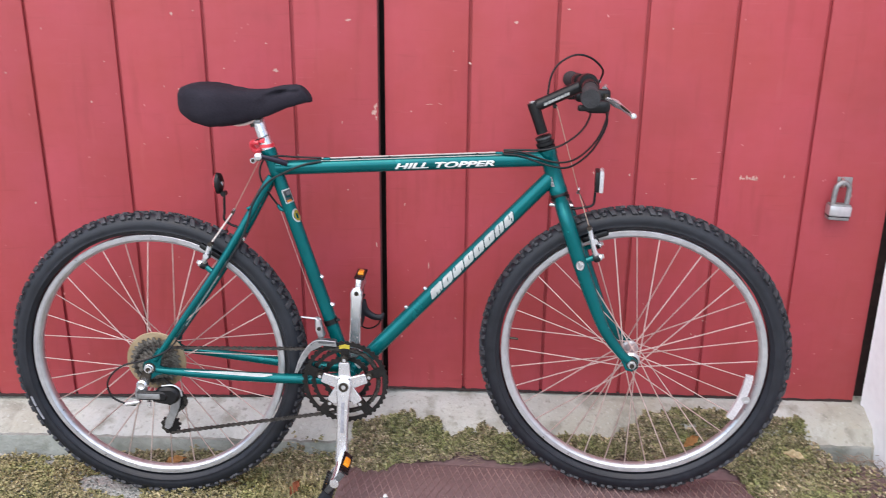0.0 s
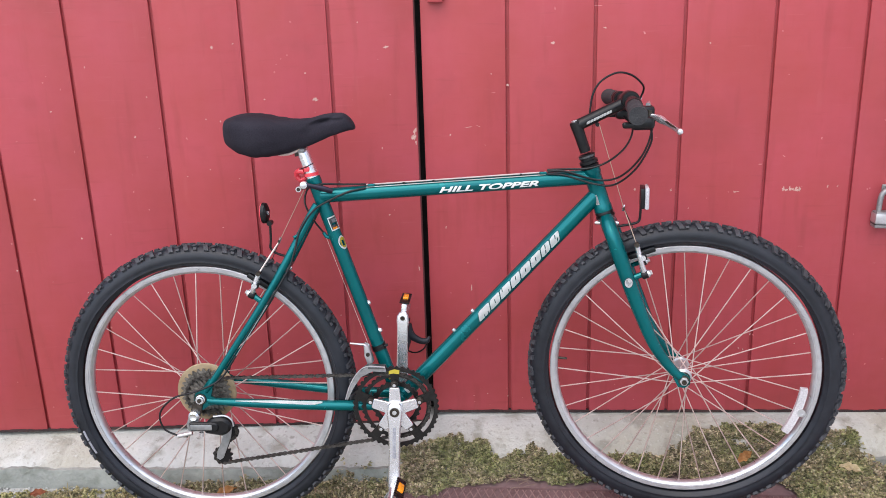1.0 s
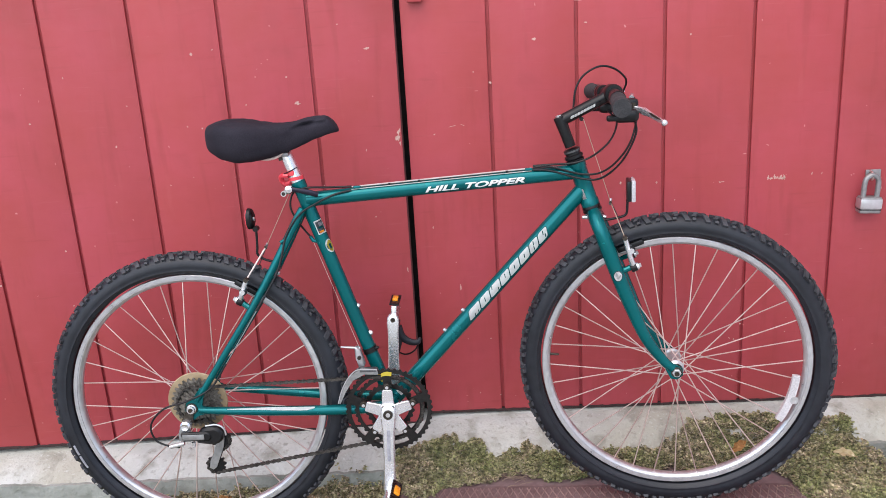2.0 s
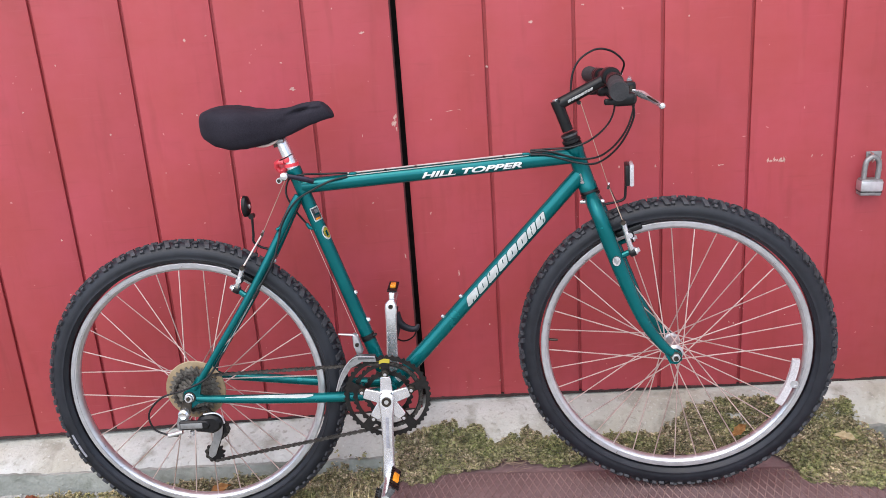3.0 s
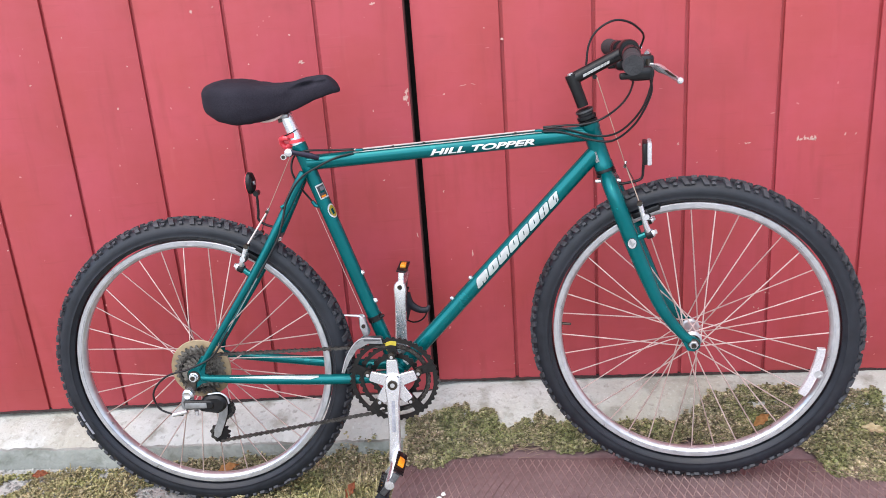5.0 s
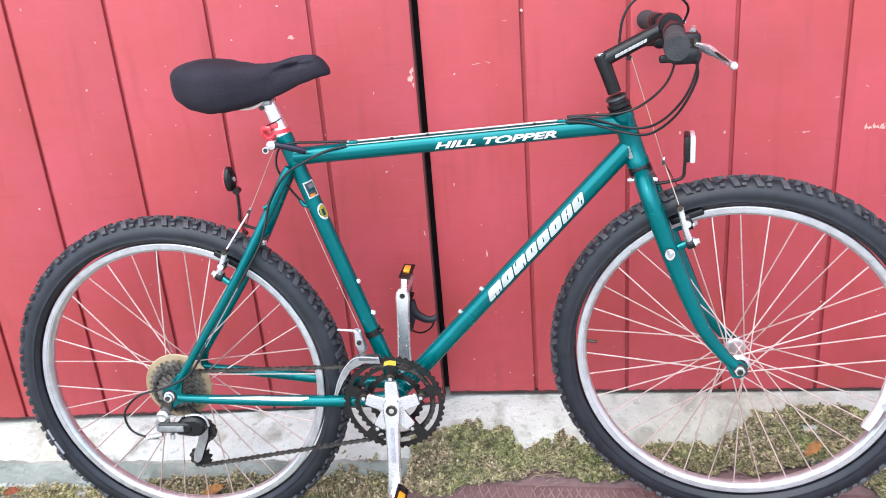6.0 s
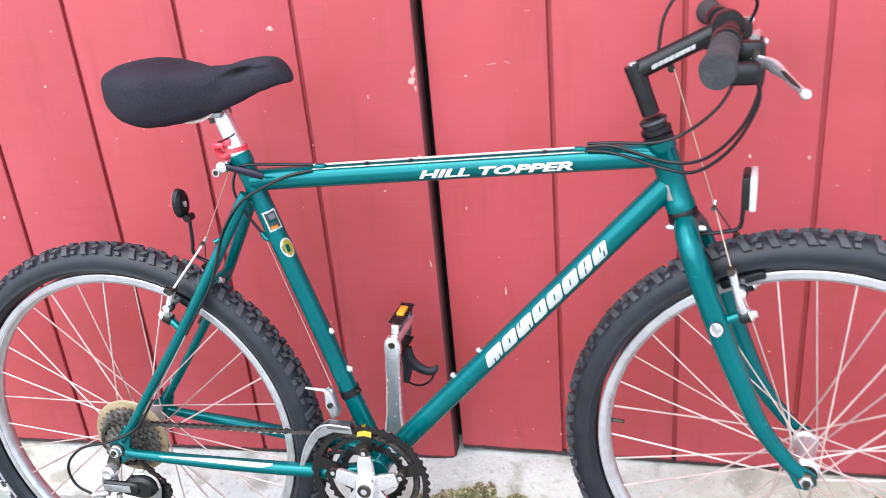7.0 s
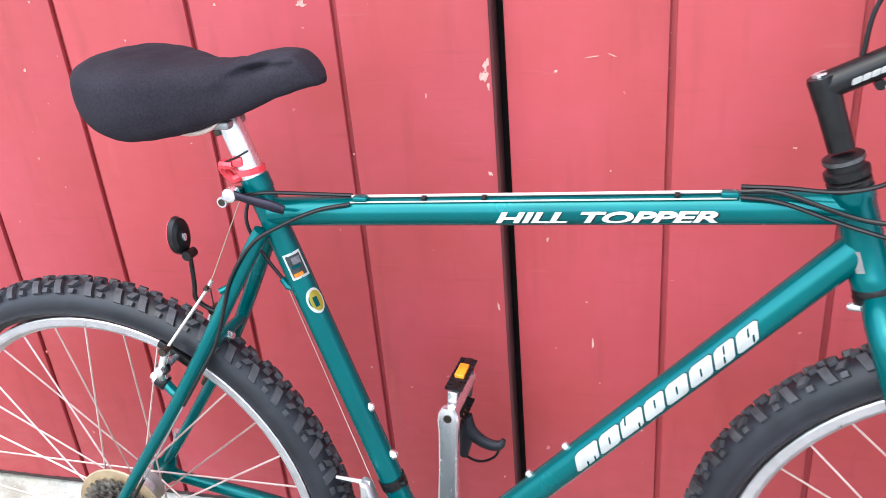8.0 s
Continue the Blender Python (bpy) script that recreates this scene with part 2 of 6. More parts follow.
SEDUM = leafy("stonecrop_leaves", [(0.062, 0.054, 0.032), (0.147, 0.130, 0.068), (0.260, 0.232, 0.119), (0.215, 0.203, 0.096), (0.305, 0.226, 0.153), (0.452, 0.390, 0.260), (0.113, 0.081, 0.056)],
              fresh=[(0.05, 0.056, 0.020), (0.13, 0.155, 0.050), (0.20, 0.235, 0.075), (0.28, 0.285, 0.12), (0.15, 0.17, 0.06), (0.09, 0.085, 0.040)])
GRASS = leafy("moss_and_grass", [(0.09, 0.085, 0.035), (0.17, 0.155, 0.065), (0.27, 0.235, 0.11), (0.38, 0.31, 0.18), (0.21, 0.18, 0.085), (0.13, 0.105, 0.055)],
              fresh=[(0.08, 0.085, 0.025), (0.16, 0.175, 0.050), (0.24, 0.245, 0.080), (0.30, 0.27, 0.12), (0.12, 0.13, 0.035)])
TWIG = material("dry_stem", (0.13, 0.085, 0.062), (0.34, 0.25, 0.18), 0.9, grain=120, patch=30, bump=0.1)
SHADED_ALGAE = layered("shaded_algae_concrete", (0.23, 0.24, 0.215), (0.34, 0.35, 0.315), 7.0, [
    ((1, 1, 1), 20, 5, 0.50, 0.66, 0.7, (0.155, 0.165, 0.135)),
    ((1, 1, 1), 80, 4, 0.58, 0.72, 0.5, (0.32, 0.32, 0.29))], 0.92, ((1, 1, 1), 80, (1, 1, 1), 14, 1.0), 0.7, 0.004)

# ---- mesh tools ----


def part(name, bm, mat, parent=None, label="", sharp=0.6):
    """Links a bmesh as one mesh object, under a thing or a part if given."""
    me = bpy.data.meshes.new(name)
    bmesh.ops.recalc_face_normals(bm, faces=bm.faces)
    for f in bm.faces:
        f.smooth = True
    for e in bm.edges:
        if len(e.link_faces) == 2 and e.calc_face_angle(0) > sharp:
            e.smooth = False
    bm.to_mesh(me)
    bm.free()
    me.materials.append(mat)
    ob = new(name, me)
    if parent:
        ob.parent = parent
    if label:
        tagged(ob, label)
    return ob


def piece(name, me, parent, m=None):
    """One more object on a shared mesh."""
    ob = new(name, me)
    ob.parent = parent
    if m is not None:
        ob.matrix_basis = m
    return ob


def moved(bm, m):
    bmesh.ops.transform(bm, matrix=m, verts=bm.verts)
    return bm


def box(cx, cy, cz, sx, sy, sz, bevel=0.0, seg=2, bm=None, m=None):
    bm = bm or bmesh.new()
    vs = bmesh.ops.create_cube(bm, size=1.0)["verts"]
    bmesh.ops.transform(bm, matrix=Matrix.Translation((cx, cy, cz)) @ Matrix.Diagonal((sx, sy, sz, 1)), verts=vs)
    if bevel:
        es = list({e for v in vs for e in v.link_edges})
        vs = bmesh.ops.bevel(bm, geom=es, offset=bevel, segments=seg, affect="EDGES", profile=0.5)["verts"]
        vs = list({v for f in {f for v in vs for f in v.link_faces} for v in f.verts})
    if m is not None:
        bmesh.ops.transform(bm, matrix=m, verts=vs)
    return bm


def spline(pts, n=8):
    """A smooth line through the points."""
    p = [Vector(q) for q in pts]
    p = [2 * p[0] - p[1]] + p + [2 * p[-1] - p[-2]]
    out = []
    for i in range(1, len(p) - 2):
        a, b, c, d = p[i - 1:i + 3]
        for k in range(n):
            t = k / n
            out.append(0.5 * (2 * b + (c - a) * t + (2 * a - 5 * b + 4 * c - d) * t * t + (3 * b - a - 3 * c + d) * t ** 3))
    return out + [p[-2]]


def tube(pts, r, seg=14, bm=None, cap=True, flat=1.0):
    """A tube along points; r is one radius or one per point."""
    bm = bm or bmesh.new()
    p = [Vector(q) for q in pts]
    rs = [r] * len(p) if isinstance(r, (int, float)) else list(r)
    if len(rs) != len(p):
        rs = [float(v) for v in np.interp(np.linspace(0, 1, len(p)), np.linspace(0, 1, len(rs)), rs)]
    side, rings = None, []
    for i, q in enumerate(p):
        d = (p[min(i + 1, len(p) - 1)] - p[max(i - 1, 0)]).normalized()
        if side is None:
            side = d.cross(Vector((0, 1, 0)) if abs(d.y) < 0.9 else Vector((1, 0, 0))).normalized()
        side = (side - d * side.dot(d)).normalized()
        up = d.cross(side)
        rings.append([bm.verts.new(q + rs[i] * (math.cos(a) * side + flat * math.sin(a) * up)) for a in [2 * math.pi * k / seg for k in range(seg)]])
    for a, b in zip(rings, rings[1:]):
        for k in range(seg):
            bm.faces.new((a[k], a[(k + 1) % seg], b[(k + 1) % seg], b[k]))
    if cap:
        bm.faces.new(rings[0][::-1])
        bm.faces.new(rings[-1])
    return bm


def lathe(profile, seg=32, bm=None, m=None, closed=False):
    """Turns (r, y) pairs round the y axis."""
    bm = bm or bmesh.new()
    rings, made = [], []
    for r, y in profile:
        ring = [bm.verts.new((r * math.cos(a), y, r * math.sin(a))) for a in [2 * math.pi * k / seg for k in range(seg)]]
        rings.append(ring)
        made += ring
    pairs = list(zip(rings, rings[1:])) + ([(rings[-1], rings[0])] if closed else [])
    for a, b in pairs:
        for k in range(seg):
            bm.faces.new((a[k], a[(k + 1) % seg], b[(k + 1) % seg], b[k]))
    if not closed:
        bm.faces.new(rings[0])
        bm.faces.new(rings[-1][::-1])
    if m is not None:
        bmesh.ops.transform(bm, matrix=m, verts=made)
    return bm


def prism(outline, y0, y1, bm=None, m=None, bevel=0.0):
    """An outline in x and z, given depth along y."""
    bm = bm or bmesh.new()
    a = [bm.verts.new((x, y0, z)) for x, z in outline]
    b = [bm.verts.new((x, y1, z)) for x, z in outline]
    n = len(a)
    bm.faces.new(a)
    bm.faces.new(b[::-1])
    for k in range(n):
        bm.faces.new((a[k], b[k], b[(k + 1) % n], a[(k + 1) % n]))
    if m is not None:
        bmesh.ops.transform(bm, matrix=m, verts=a + b)
    if bevel:
        bmesh.ops.bevel(bm, geom=list({e for v in a + b for e in v.link_edges}), offset=bevel, segments=1, affect="EDGES")
    return bm


def toothed(n, r_tip, r_root, r_in, y0, y1):
    """A toothed ring round the y axis."""
    bm = bmesh.new()
    k = n * 4
    def loop(rf, y):
        return [bm.verts.new((rf(i) * math.cos(2 * math.pi * i / k), y, rf(i) * math.sin(2 * math.pi * i / k))) for i in range(k)]
    tip = lambda i: (r_tip, r_tip, r_root, r_root)[i % 4]
    o0, o1, i0, i1 = loop(tip, y0), loop(tip, y1), loop(lambda i: r_in, y0), loop(lambda i: r_in, y1)
    for i in range(k):
        j = (i + 1) % k
        for q in ((o0[i], o0[j], o1[j], o1[i]), (i0[i], i1[i], i1[j], i0[j]), (o0[i], i0[i], i0[j], o0[j]), (o1[i], o1[j], i1[j], i1[i])):
            bm.faces.new(q)
    return bm


def at(x, y, z, m=None):
    t = Matrix.Translation((x, y, z))
    return t @ m if m is not None else t


def turn(axis, degrees):
    return Matrix.Rotation(radians(degrees), 4, axis)


# ---- ground and setting ----

GROUND_Z, PLATE_Z = -0.006, 0.030


def ground_sheet():
    """One sheet out to the horizon, finer and uneven near the doors."""
    xs = sorted(set([-300, -60, -12, -4] + [round(-2.4 + 0.06 * i, 3) for i in range(76)] + [4, 12, 60, 300]))
    ys = sorted(set([-300, -60, -14, -5, -3] + [round(-1.8 + 0.06 * i, 3) for i in range(31)] + [1, 8, 60, 300]))
    bm = bmesh.new()
    grid = []
    for y in ys:
        row = []
        for x in xs:
            near = abs(x) < 2.2 and -1.7 < y < -0.2
            h = 0.006 * noise.noise(Vector((x * 3, y * 3, 0))) if near and not (-0.7 < x < 1.7 and y > -0.55) else 0.0
            row.append(bm.verts.new((x, y, GROUND_Z + h)))
        grid.append(row)
    for a, b in zip(grid, grid[1:]):
        for k in range(len(xs) - 1):
            bm.faces.new((a[k], a[k + 1], b[k + 1], b[k]))
    return tagged(part("ground", bm, SOIL), "bare soil and fine grey gravel in front of the doors", "ground", kind="structure")


def sill_front(x):
    return float(np.interp(x, [-2.4, -0.9, -0.1, 0.5, 1.3], [-0.18, -0.175, -0.165, -0.135, -0.105]))


def sill_back(x):
    return float(np.interp(x, [-1.2, -0.05, 0.05, 1.2], [0.090, 0.094, 0.106, 0.112]))


def concrete_sill():
    """A sloping apron of concrete below the doors, rough along its front edge."""
    bm = bmesh.new()
    n, rows = 200, []
    for i in range(n + 1):
        x = -2.4 + 4.6 * i / n
        front = sill_front(x) + 0.006 * noise.noise(Vector((x * 9, 0, 3))) + 0.004 * noise.noise(Vector((x * 31, 2, 3)))
        top = 0.052 + 0.005 * noise.noise(Vector((x * 7, 1, 5)))
        back = sill_back(x)
        rows.append([bm.verts.new(v) for v in ((x, 0.25, -0.05), (x, front - 0.004, -0.05), (x, front - 0.004, 0.006), (x, front, top - 0.008), (x, front + 0.01, top),
                                               (x, (front - 0.06) / 2, (top + back) / 2 + 0.002 * noise.noise(Vector((x * 20, 4, 4)))), (x, -0.03, back), (x, 0.25, back))])
    for a, b in zip(rows, rows[1:]):
        for k in range(8):
            bm.faces.new((a[k], b[k], b[(k + 1) % 8], a[(k + 1) % 8]))
    bm.faces.new(rows[0])
    bm.faces.new(rows[-1][::-1])
    sill = part("concrete_sill", bm, CONCRETE)
    # its stained front face, coloured darker too for the shade below the lit top
    bm = bmesh.new()
    rows = []
    for i in range(221):
        x = -2.4 + 3.62 * i / 220
        y = sill_front(x) - 0.009 + 0.006 * noise.noise(Vector((x * 9, 0, 3))) + 0.003 * noise.noise(Vector((x * 40, 7, 3)))
        up = 0.046 + 0.005 * noise.noise(Vector((x * 7, 1, 5))) + 0.004 * noise.noise(Vector((x * 45, 3, 5)))
        rows.append([bm.verts.new(v) for v in ((x, y + 0.03, -0.04), (x, y - 0.006, -0.04), (x, y - 0.003, up * 0.5), (x, y + 0.001, up), (x, y + 0.03, up))])
    for a, b in zip(rows, rows[1:]):
        for k in range(5):
            bm.faces.new((a[k], b[k], b[(k + 1) % 5], a[(k + 1) % 5]))
    bm.faces.new(rows[0])
    bm.faces.new(rows[-1][::-1])
    part("sill_face", bm, SHADED_ALGAE, sill, "greenish grey stained front face of the sill, darkened for shade")
    return tagged(sill, "pale weathered concrete sill with a worn sloping top", "sill", kind="structure")


def barn_door(name, x0, x1, z0, grooves, skew, label):
    """A door of upright boards with sunk grooves; its local origin is the edge at the gap, y = 0 its face."""
    door = part(name, box((x0 + x1) / 2, 0.026, (z0 + 2.15) / 2, abs(x1 - x0), 0.034, 2.15 - z0, 0.002), RED)
    door.matrix_basis = skew
    tagged(door, label, "door", kind="structure")
    cuts = [min(x0, x1)] + sorted(grooves) + [max(x0, x1)]
    for a, b in zip(cuts, cuts[1:]):
        g0, g1 = (0.0 if a == cuts[0] else 0.0038), (0.0 if b == cuts[-1] else 0.0038)
        bm = box((a + g0 + b - g1) / 2, 0.0045, (z0 + 2.15) / 2, b - a - g0 - g1, 0.009, 2.15 - z0 + 0.002, 0.0022)
        part("board", bm, RED, door)
    # dark rotted ends of the boards along the foot, blackened for the gap's shade
    bm = bmesh.new()
    lo, hi = min(x0, x1) + 0.002, max(x0, x1) - 0.002
    count = int((hi - lo) / 0.008)
    rows = []
    for i in range(count + 1):
        x = lo + (hi - lo) * i / count
        top = z0 + 0.0035 + 0.003 * noise.noise(Vector((x * 16, 3, 1))) + 0.0025 * noise.noise(Vector((x * 70, 1, 6)))
        rows.append([bm.verts.new(v) for v in ((x, 0.030, z0 - 0.003), (x, -0.0012, z0 - 0.003 + 0.0012 * noise.noise(Vector((x * 60, 8, 2)))), (x, -0.0012, top), (x, 0.030, top))])
    for p, q in zip(rows, rows[1:]):
        for c in range(4):
            bm.faces.new((p[c], q[c], q[(c + 1) % 4], p[(c + 1) % 4]))
    bm.faces.new(rows[0])
    bm.faces.new(rows[-1][::-1])
    part("board_ends", bm, SHADE_ROT, door, "dark rotted foot of the boards, with the gap's shade in its colour")
    return door


def chip(door, x, z, w, h, mat=None, tilt=0.0):
    """A flake of missing paint: a thin uneven patch on the door's face."""
    n = 13
    outline = []
    for k in range(n):
        a, r = 2 * math.pi * k / n, random.uniform(0.3, 1.0)
        outline.append((0.5 * w * r * math.cos(a), 0.5 * h * r * math.sin(a)))
    return part("paint_chip", prism(outline, -0.0006, 0.0015, m=at(x, 0, z, turn("Y", tilt))), mat or CHIP, door)


def diamond_plate(x0, x1, y0, y1):
    plate = part("floor_plate", box((x0 + x1) / 2, (y0 + y1) / 2, PLATE_Z - 0.019, x1 - x0, y1 - y0, 0.036, 0.003), PLATE)
    tagged(plate, "brown painted steel floor plate with a raised diamond pattern", "floor plate", kind="structure")
    dx, dy, r = 0.0185, 0.050, 0.0008
    bm = bmesh.new()
    slope = dy / dx

    def rib(xa, ya, xb, yb):
        d = Vector((xb - xa, yb - ya, 0)).normalized()
        s = Vector((-d.y, d.x, 0)) * r
        z = PLATE_Z - 0.001
        base = [Vector((xa, ya, z)), Vector((xb, yb, z))]
        v = [bm.verts.new(q) for q in (base[0] - s * 1.6, base[0] + s * 1.6, base[1] + s * 1.6, base[1] - s * 1.6)]
        t = [bm.verts.new(q + Vector((0, 0, 0.0022))) for q in (base[0] - s * 0.7, base[0] + s * 0.7, base[1] + s * 0.7, base[1] - s * 0.7)]
        bm.faces.new(t)
        for k in range(4):
            bm.faces.new((v[k], v[(k + 1) % 4], t[(k + 1) % 4], t[k]))

    lo, hi = y1 - 0.385, y1 - 0.012
    w = (hi - lo) / slope
    n = int((x1 - x0 + w) / dx)
    for i in range(n + 1):
        for sgn in (1, -1):
            xa = x0 + i * dx - (w if sgn == 1 else 0)
            xb = xa + sgn * w
            ya, yb = lo, hi
            lim0, lim1 = x0 + 0.01, x1 - 0.01
            if sgn == 1:
                if xa < lim0:
                    ya, xa = ya + (lim0 - xa) * slope, lim0
                if xb > lim1:
                    yb, xb = yb - (xb - lim1) * slope, lim1
            else:
                if xa > lim1:
                    ya, xa = ya + (xa - lim1) * slope, lim1
                if xb < lim0:
                    yb, xb = yb - (lim0 - xb) * slope, lim0
            if yb - ya > 0.01:
                rib(xa, ya, xb, yb)
    part("diamond_ribs", bm, PLATE_RIB, plate, "worn raised ribs")
    return plate


ground_sheet()
concrete_sill()
right_door = barn_door("door_1", -0.006, 1.209, 0.115, [0.1946 + 0.2032 * i for i in range(5)], Matrix.Identity(4),
                       "red painted board barn door with chipped paint, closed")
LEFT = at(-0.017, -0.0164, 0, turn("Z", 3.07))
left_door = barn_door("door_2", -1.33, -0.003, 0.096, [-0.2 - 0.2032 * i for i in range(6)], LEFT,
                      "red painted board barn door standing slightly ajar")
part("edge_strip", prism([(-0.004, 0.0005), (-0.0005, 0.004), (-0.0005, 0.040), (-0.004, 0.043)], 0.098, 2.149, m=Matrix(((1, 0, 0, 0), (0, 0, 1, 0), (0, 1, 0, 0), (0, 0, 0, 1)))), EDGE, left_door, "dark red-brown door edge")
tagged(part("wall_north", box(0, 0.1, 2.6, 5.4, 0.1, 0.9, 0.004), RED), "plain red wall above the doors", "wall", kind="structure")
tagged(part("wall_west", box(-1.95, 0.07, 1.0, 1.16, 0.1, 2.3, 0.004), RED), "plain red wall beside the doors", "wall", kind="structure")
tagged(part("barn_interior", box(0, 0.75, 1.1, 4.2, 0.04, 2.4), DARK), "back of the barn behind the gap, near-black for the shade inside", "wall", kind="structure")
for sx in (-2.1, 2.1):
    tagged(part("wall_side", box(sx, 0.42, 1.1, 0.04, 0.62, 2.4), DARK), "inner side wall, near-black for the shade inside", "wall", kind="structure")
tagged(part("ceiling", box(0, 0.46, 2.25, 4.3, 0.6, 0.04), DARK), "ceiling of the barn, near-black for the shade inside", "ceiling", kind="structure")
# added strip, no real part: its black stands for shade in the gap
tagged(part("gap_shade_strip", box(-0.02, 0.062, 1.1, 0.03, 0.02, 2.0, 0.002), DARK), "near-black strip added behind the gap for its shade", "batten", kind="structure")
# front stretch to y = -1.40 is added out of view to block sky light
wall = prism([(1.2235, -0.014), (1.226, -0.020), (1.234, -0.17), (1.250, -0.40), (1.34, -1.40), (2.3, -1.40), (2.3, -0.014)], 0.0, 2.6)
moved(wall, Matrix(((1, 0, 0, 0), (0, 0, 1, 0), (0, 1, 0, 0.005), (0, 0, 0, 1))))
tagged(part("wall_east", wall, WHITE), "white painted rough wall beside the door, extended unseen to shade the doors", "wall", kind="structure")
# added dark strip: shade of the slit beside the door, as colour
tagged(part("slit_shade_strip", box(1.262, 0.046, 1.11, 0.10, 0.02, 2.05, 0.002), SHADE_ROT), "dark strip that stands for shade in the slit between door and wall", "jamb", kind="structure")
plate = diamond_plate(-0.085, 1.20, -0.62, -0.221)
plate.matrix_basis = at(0.046, -0.221, 0) @ turn("Z", -2.3) @ at(-0.046, 0.221, 0)
tagged(part("plate_frame", box(0.57, -0.170, PLATE_Z - 0.023, 1.28, 0.098, 0.036, 0.004, m=at(0.046, -0.221, 0) @ turn("Z", -2.3) @ at(-0.046, 0.221, 0)), PLATE), "flat brown steel strip behind the floor plate", "floor strip", kind="structure")

# ---- bicycle: local x forward, y to its left, z up; it leans against the door ----
bike = new("bicycle")
bike.matrix_world = at(-0.492, -0.3186, 0) @ turn("Z", 0.35) @ turn("X", -3.85)
tagged(bike, "teal mountain bicycle with a black covered saddle, leaning against red doors", "bicycle")

AXIS = Vector((-0.318, 0, 0.948)).normalized()
PIVOT = Vector((0.884, 0, 0.729))
STEER = Matrix.Translation(PIVOT) @ Matrix.Rotation(radians(-7.6), 4, AXIS) @ Matrix.Translation(-PIVOT)
REAR, FRONT, CRANK = Vector((0.0, 0, 0.331)), Vector((1.060, 0, 0.368)), Vector((0.431, 0, 0.306))
TYRE_R, RIM_R = 0.3385, 0.2875


def wheel(name, hub, m, count, phase, first, flanges, flange_r, valve_at, label):
    """Rim with tyre, tread, hub and crossed spokes as its sub-parts."""
    w = m @ Matrix.Translation(hub)
    half = [(RIM_R, 0.0125), (RIM_R - 0.0015, 0.0136), (RIM_R - 0.0086, 0.0130), (RIM_R - 0.0090, 0.0116), (RIM_R - 0.0106, 0.0114), (RIM_R - 0.0110, 0.0122), (RIM_R - 0.0150, 0.0095), (RIM_R - 0.0172, 0.004)]
    rim = lathe([(q, -y) for q, y in half] + [(RIM_R - 0.0176, 0)] + [(q, y) for q, y in half[::-1]] + [(RIM_R - 0.006, 0)], 96, closed=True)
    wheel_ob = part(name, moved(rim, w), RIM, bike, label)
    c, a, b = TYRE_R - 0.0285, 0.0240, 0.0233
    prof = []
    for k in range(41):
        t = -143 + 286 * k / 40
        lift = 0.0018 if 108 < abs(t) < 120 else 0.0
        prof.append((c + (b + lift) * math.cos(radians(t)), (a + lift) * math.sin(radians(t))))
    part("tyre", moved(lathe(prof, 120, closed=True), w), SIDEWALL, wheel_ob, "dusty black tyre wall")
    # knobs that follow the tyre's round: centre, middle and alternately long and short shoulder rows
    bm = bmesh.new()
    n = 52
    kinds = [(-8, 8, 0.0110, 0.25, 0.0), (-8, 8, 0.0110, 0.75, 0.0)]
    for s, sh in ((1, 0.0), (-1, 0.5)):
        kinds += [(11 * s, 57 * s, 0.0125, sh, 6.0 * s), (38 * s, 52 * s, 0.0090, 0.5 + sh, 0.0), (14 * s, 33 * s, 0.0100, 0.5 + sh, -4.0 * s)]
    for i in range(n):
        for t0, t1, along, shift, skew in kinds:
            ang, tall = 2 * math.pi * (i + shift) / n + 0.012 * random.uniform(-1, 1), 0.0053 * random.uniform(0.88, 1.08)
            rings = []
            for f in (0.0, 0.33, 0.67, 1.0):
                ring = []
                for up, squeeze, pull in ((-0.002, 1.0, 0.0), (tall, 0.82, 0.09)):
                    g = pull + f * (1 - 2 * pull)
                    t = radians(t0 + (t1 - t0) * g)
                    for e in (-1, 1):
                        turned = ang + (e * along * squeeze / 2 + skew * 0.0006 * (f - 0.5) * 2) / TYRE_R
                        rr = c + (b + up) * math.cos(t)
                        ring.append(bm.verts.new((rr * math.cos(turned), (a + up) * math.sin(t), rr * math.sin(turned))))
                rings.append(ring)
            for p, q in zip(rings, rings[1:]):
                for u, v in ((2, 3), (0, 2), (3, 1)):
                    bm.faces.new((p[u], p[v], q[v], q[u]))
            for p in (rings[0], rings[-1]):
                bm.faces.new((p[0], p[1], p[3], p[2]))
    tagged(part("tread", moved(bm, w), RUBBER, wheel_ob, "worn black tread blocks"), kind="stuff")
    yr, yl = flanges
    part("hub", moved(lathe([(0.008, yr - 0.012), (0.013, yr - 0.008), (flange_r, yr - 0.002), (flange_r, yr + 0.002), (0.015, yr + 0.006), (0.0135, 0), (0.015, yl - 0.006),
                             (flange_r, yl - 0.002), (flange_r, yl + 0.002), (0.013, yl + 0.008), (0.008, yl + 0.012)], 28), w), RIM, wheel_ob, "polished alloy hub")
    for y in (yr - 0.011, yl + 0.011):
        part("hub_seal", moved(lathe([(0.0142, y - 0.002), (0.0148, y), (0.0142, y + 0.002)], 20), w), GREASY, wheel_ob)
    part("axle", moved(tube([(0, -0.072 if name == "rear_wheel" else -0.060, 0), (0, 0.072 if name == "rear_wheel" else 0.060, 0)], 0.0048, 10), w), STEEL, wheel_ob)
    meshes = []
    for side, y in ((0, yr), (1, yl)):
        for lead in (1, -1):
            bmx = tube([(flange_r * math.cos(radians(62 * lead)) * 0.93, y, flange_r * math.sin(radians(62 * lead)) * 0.93), (RIM_R - 0.018, 0.002 * (1 if y > 0 else -1), 0)], 0.00135, 6)
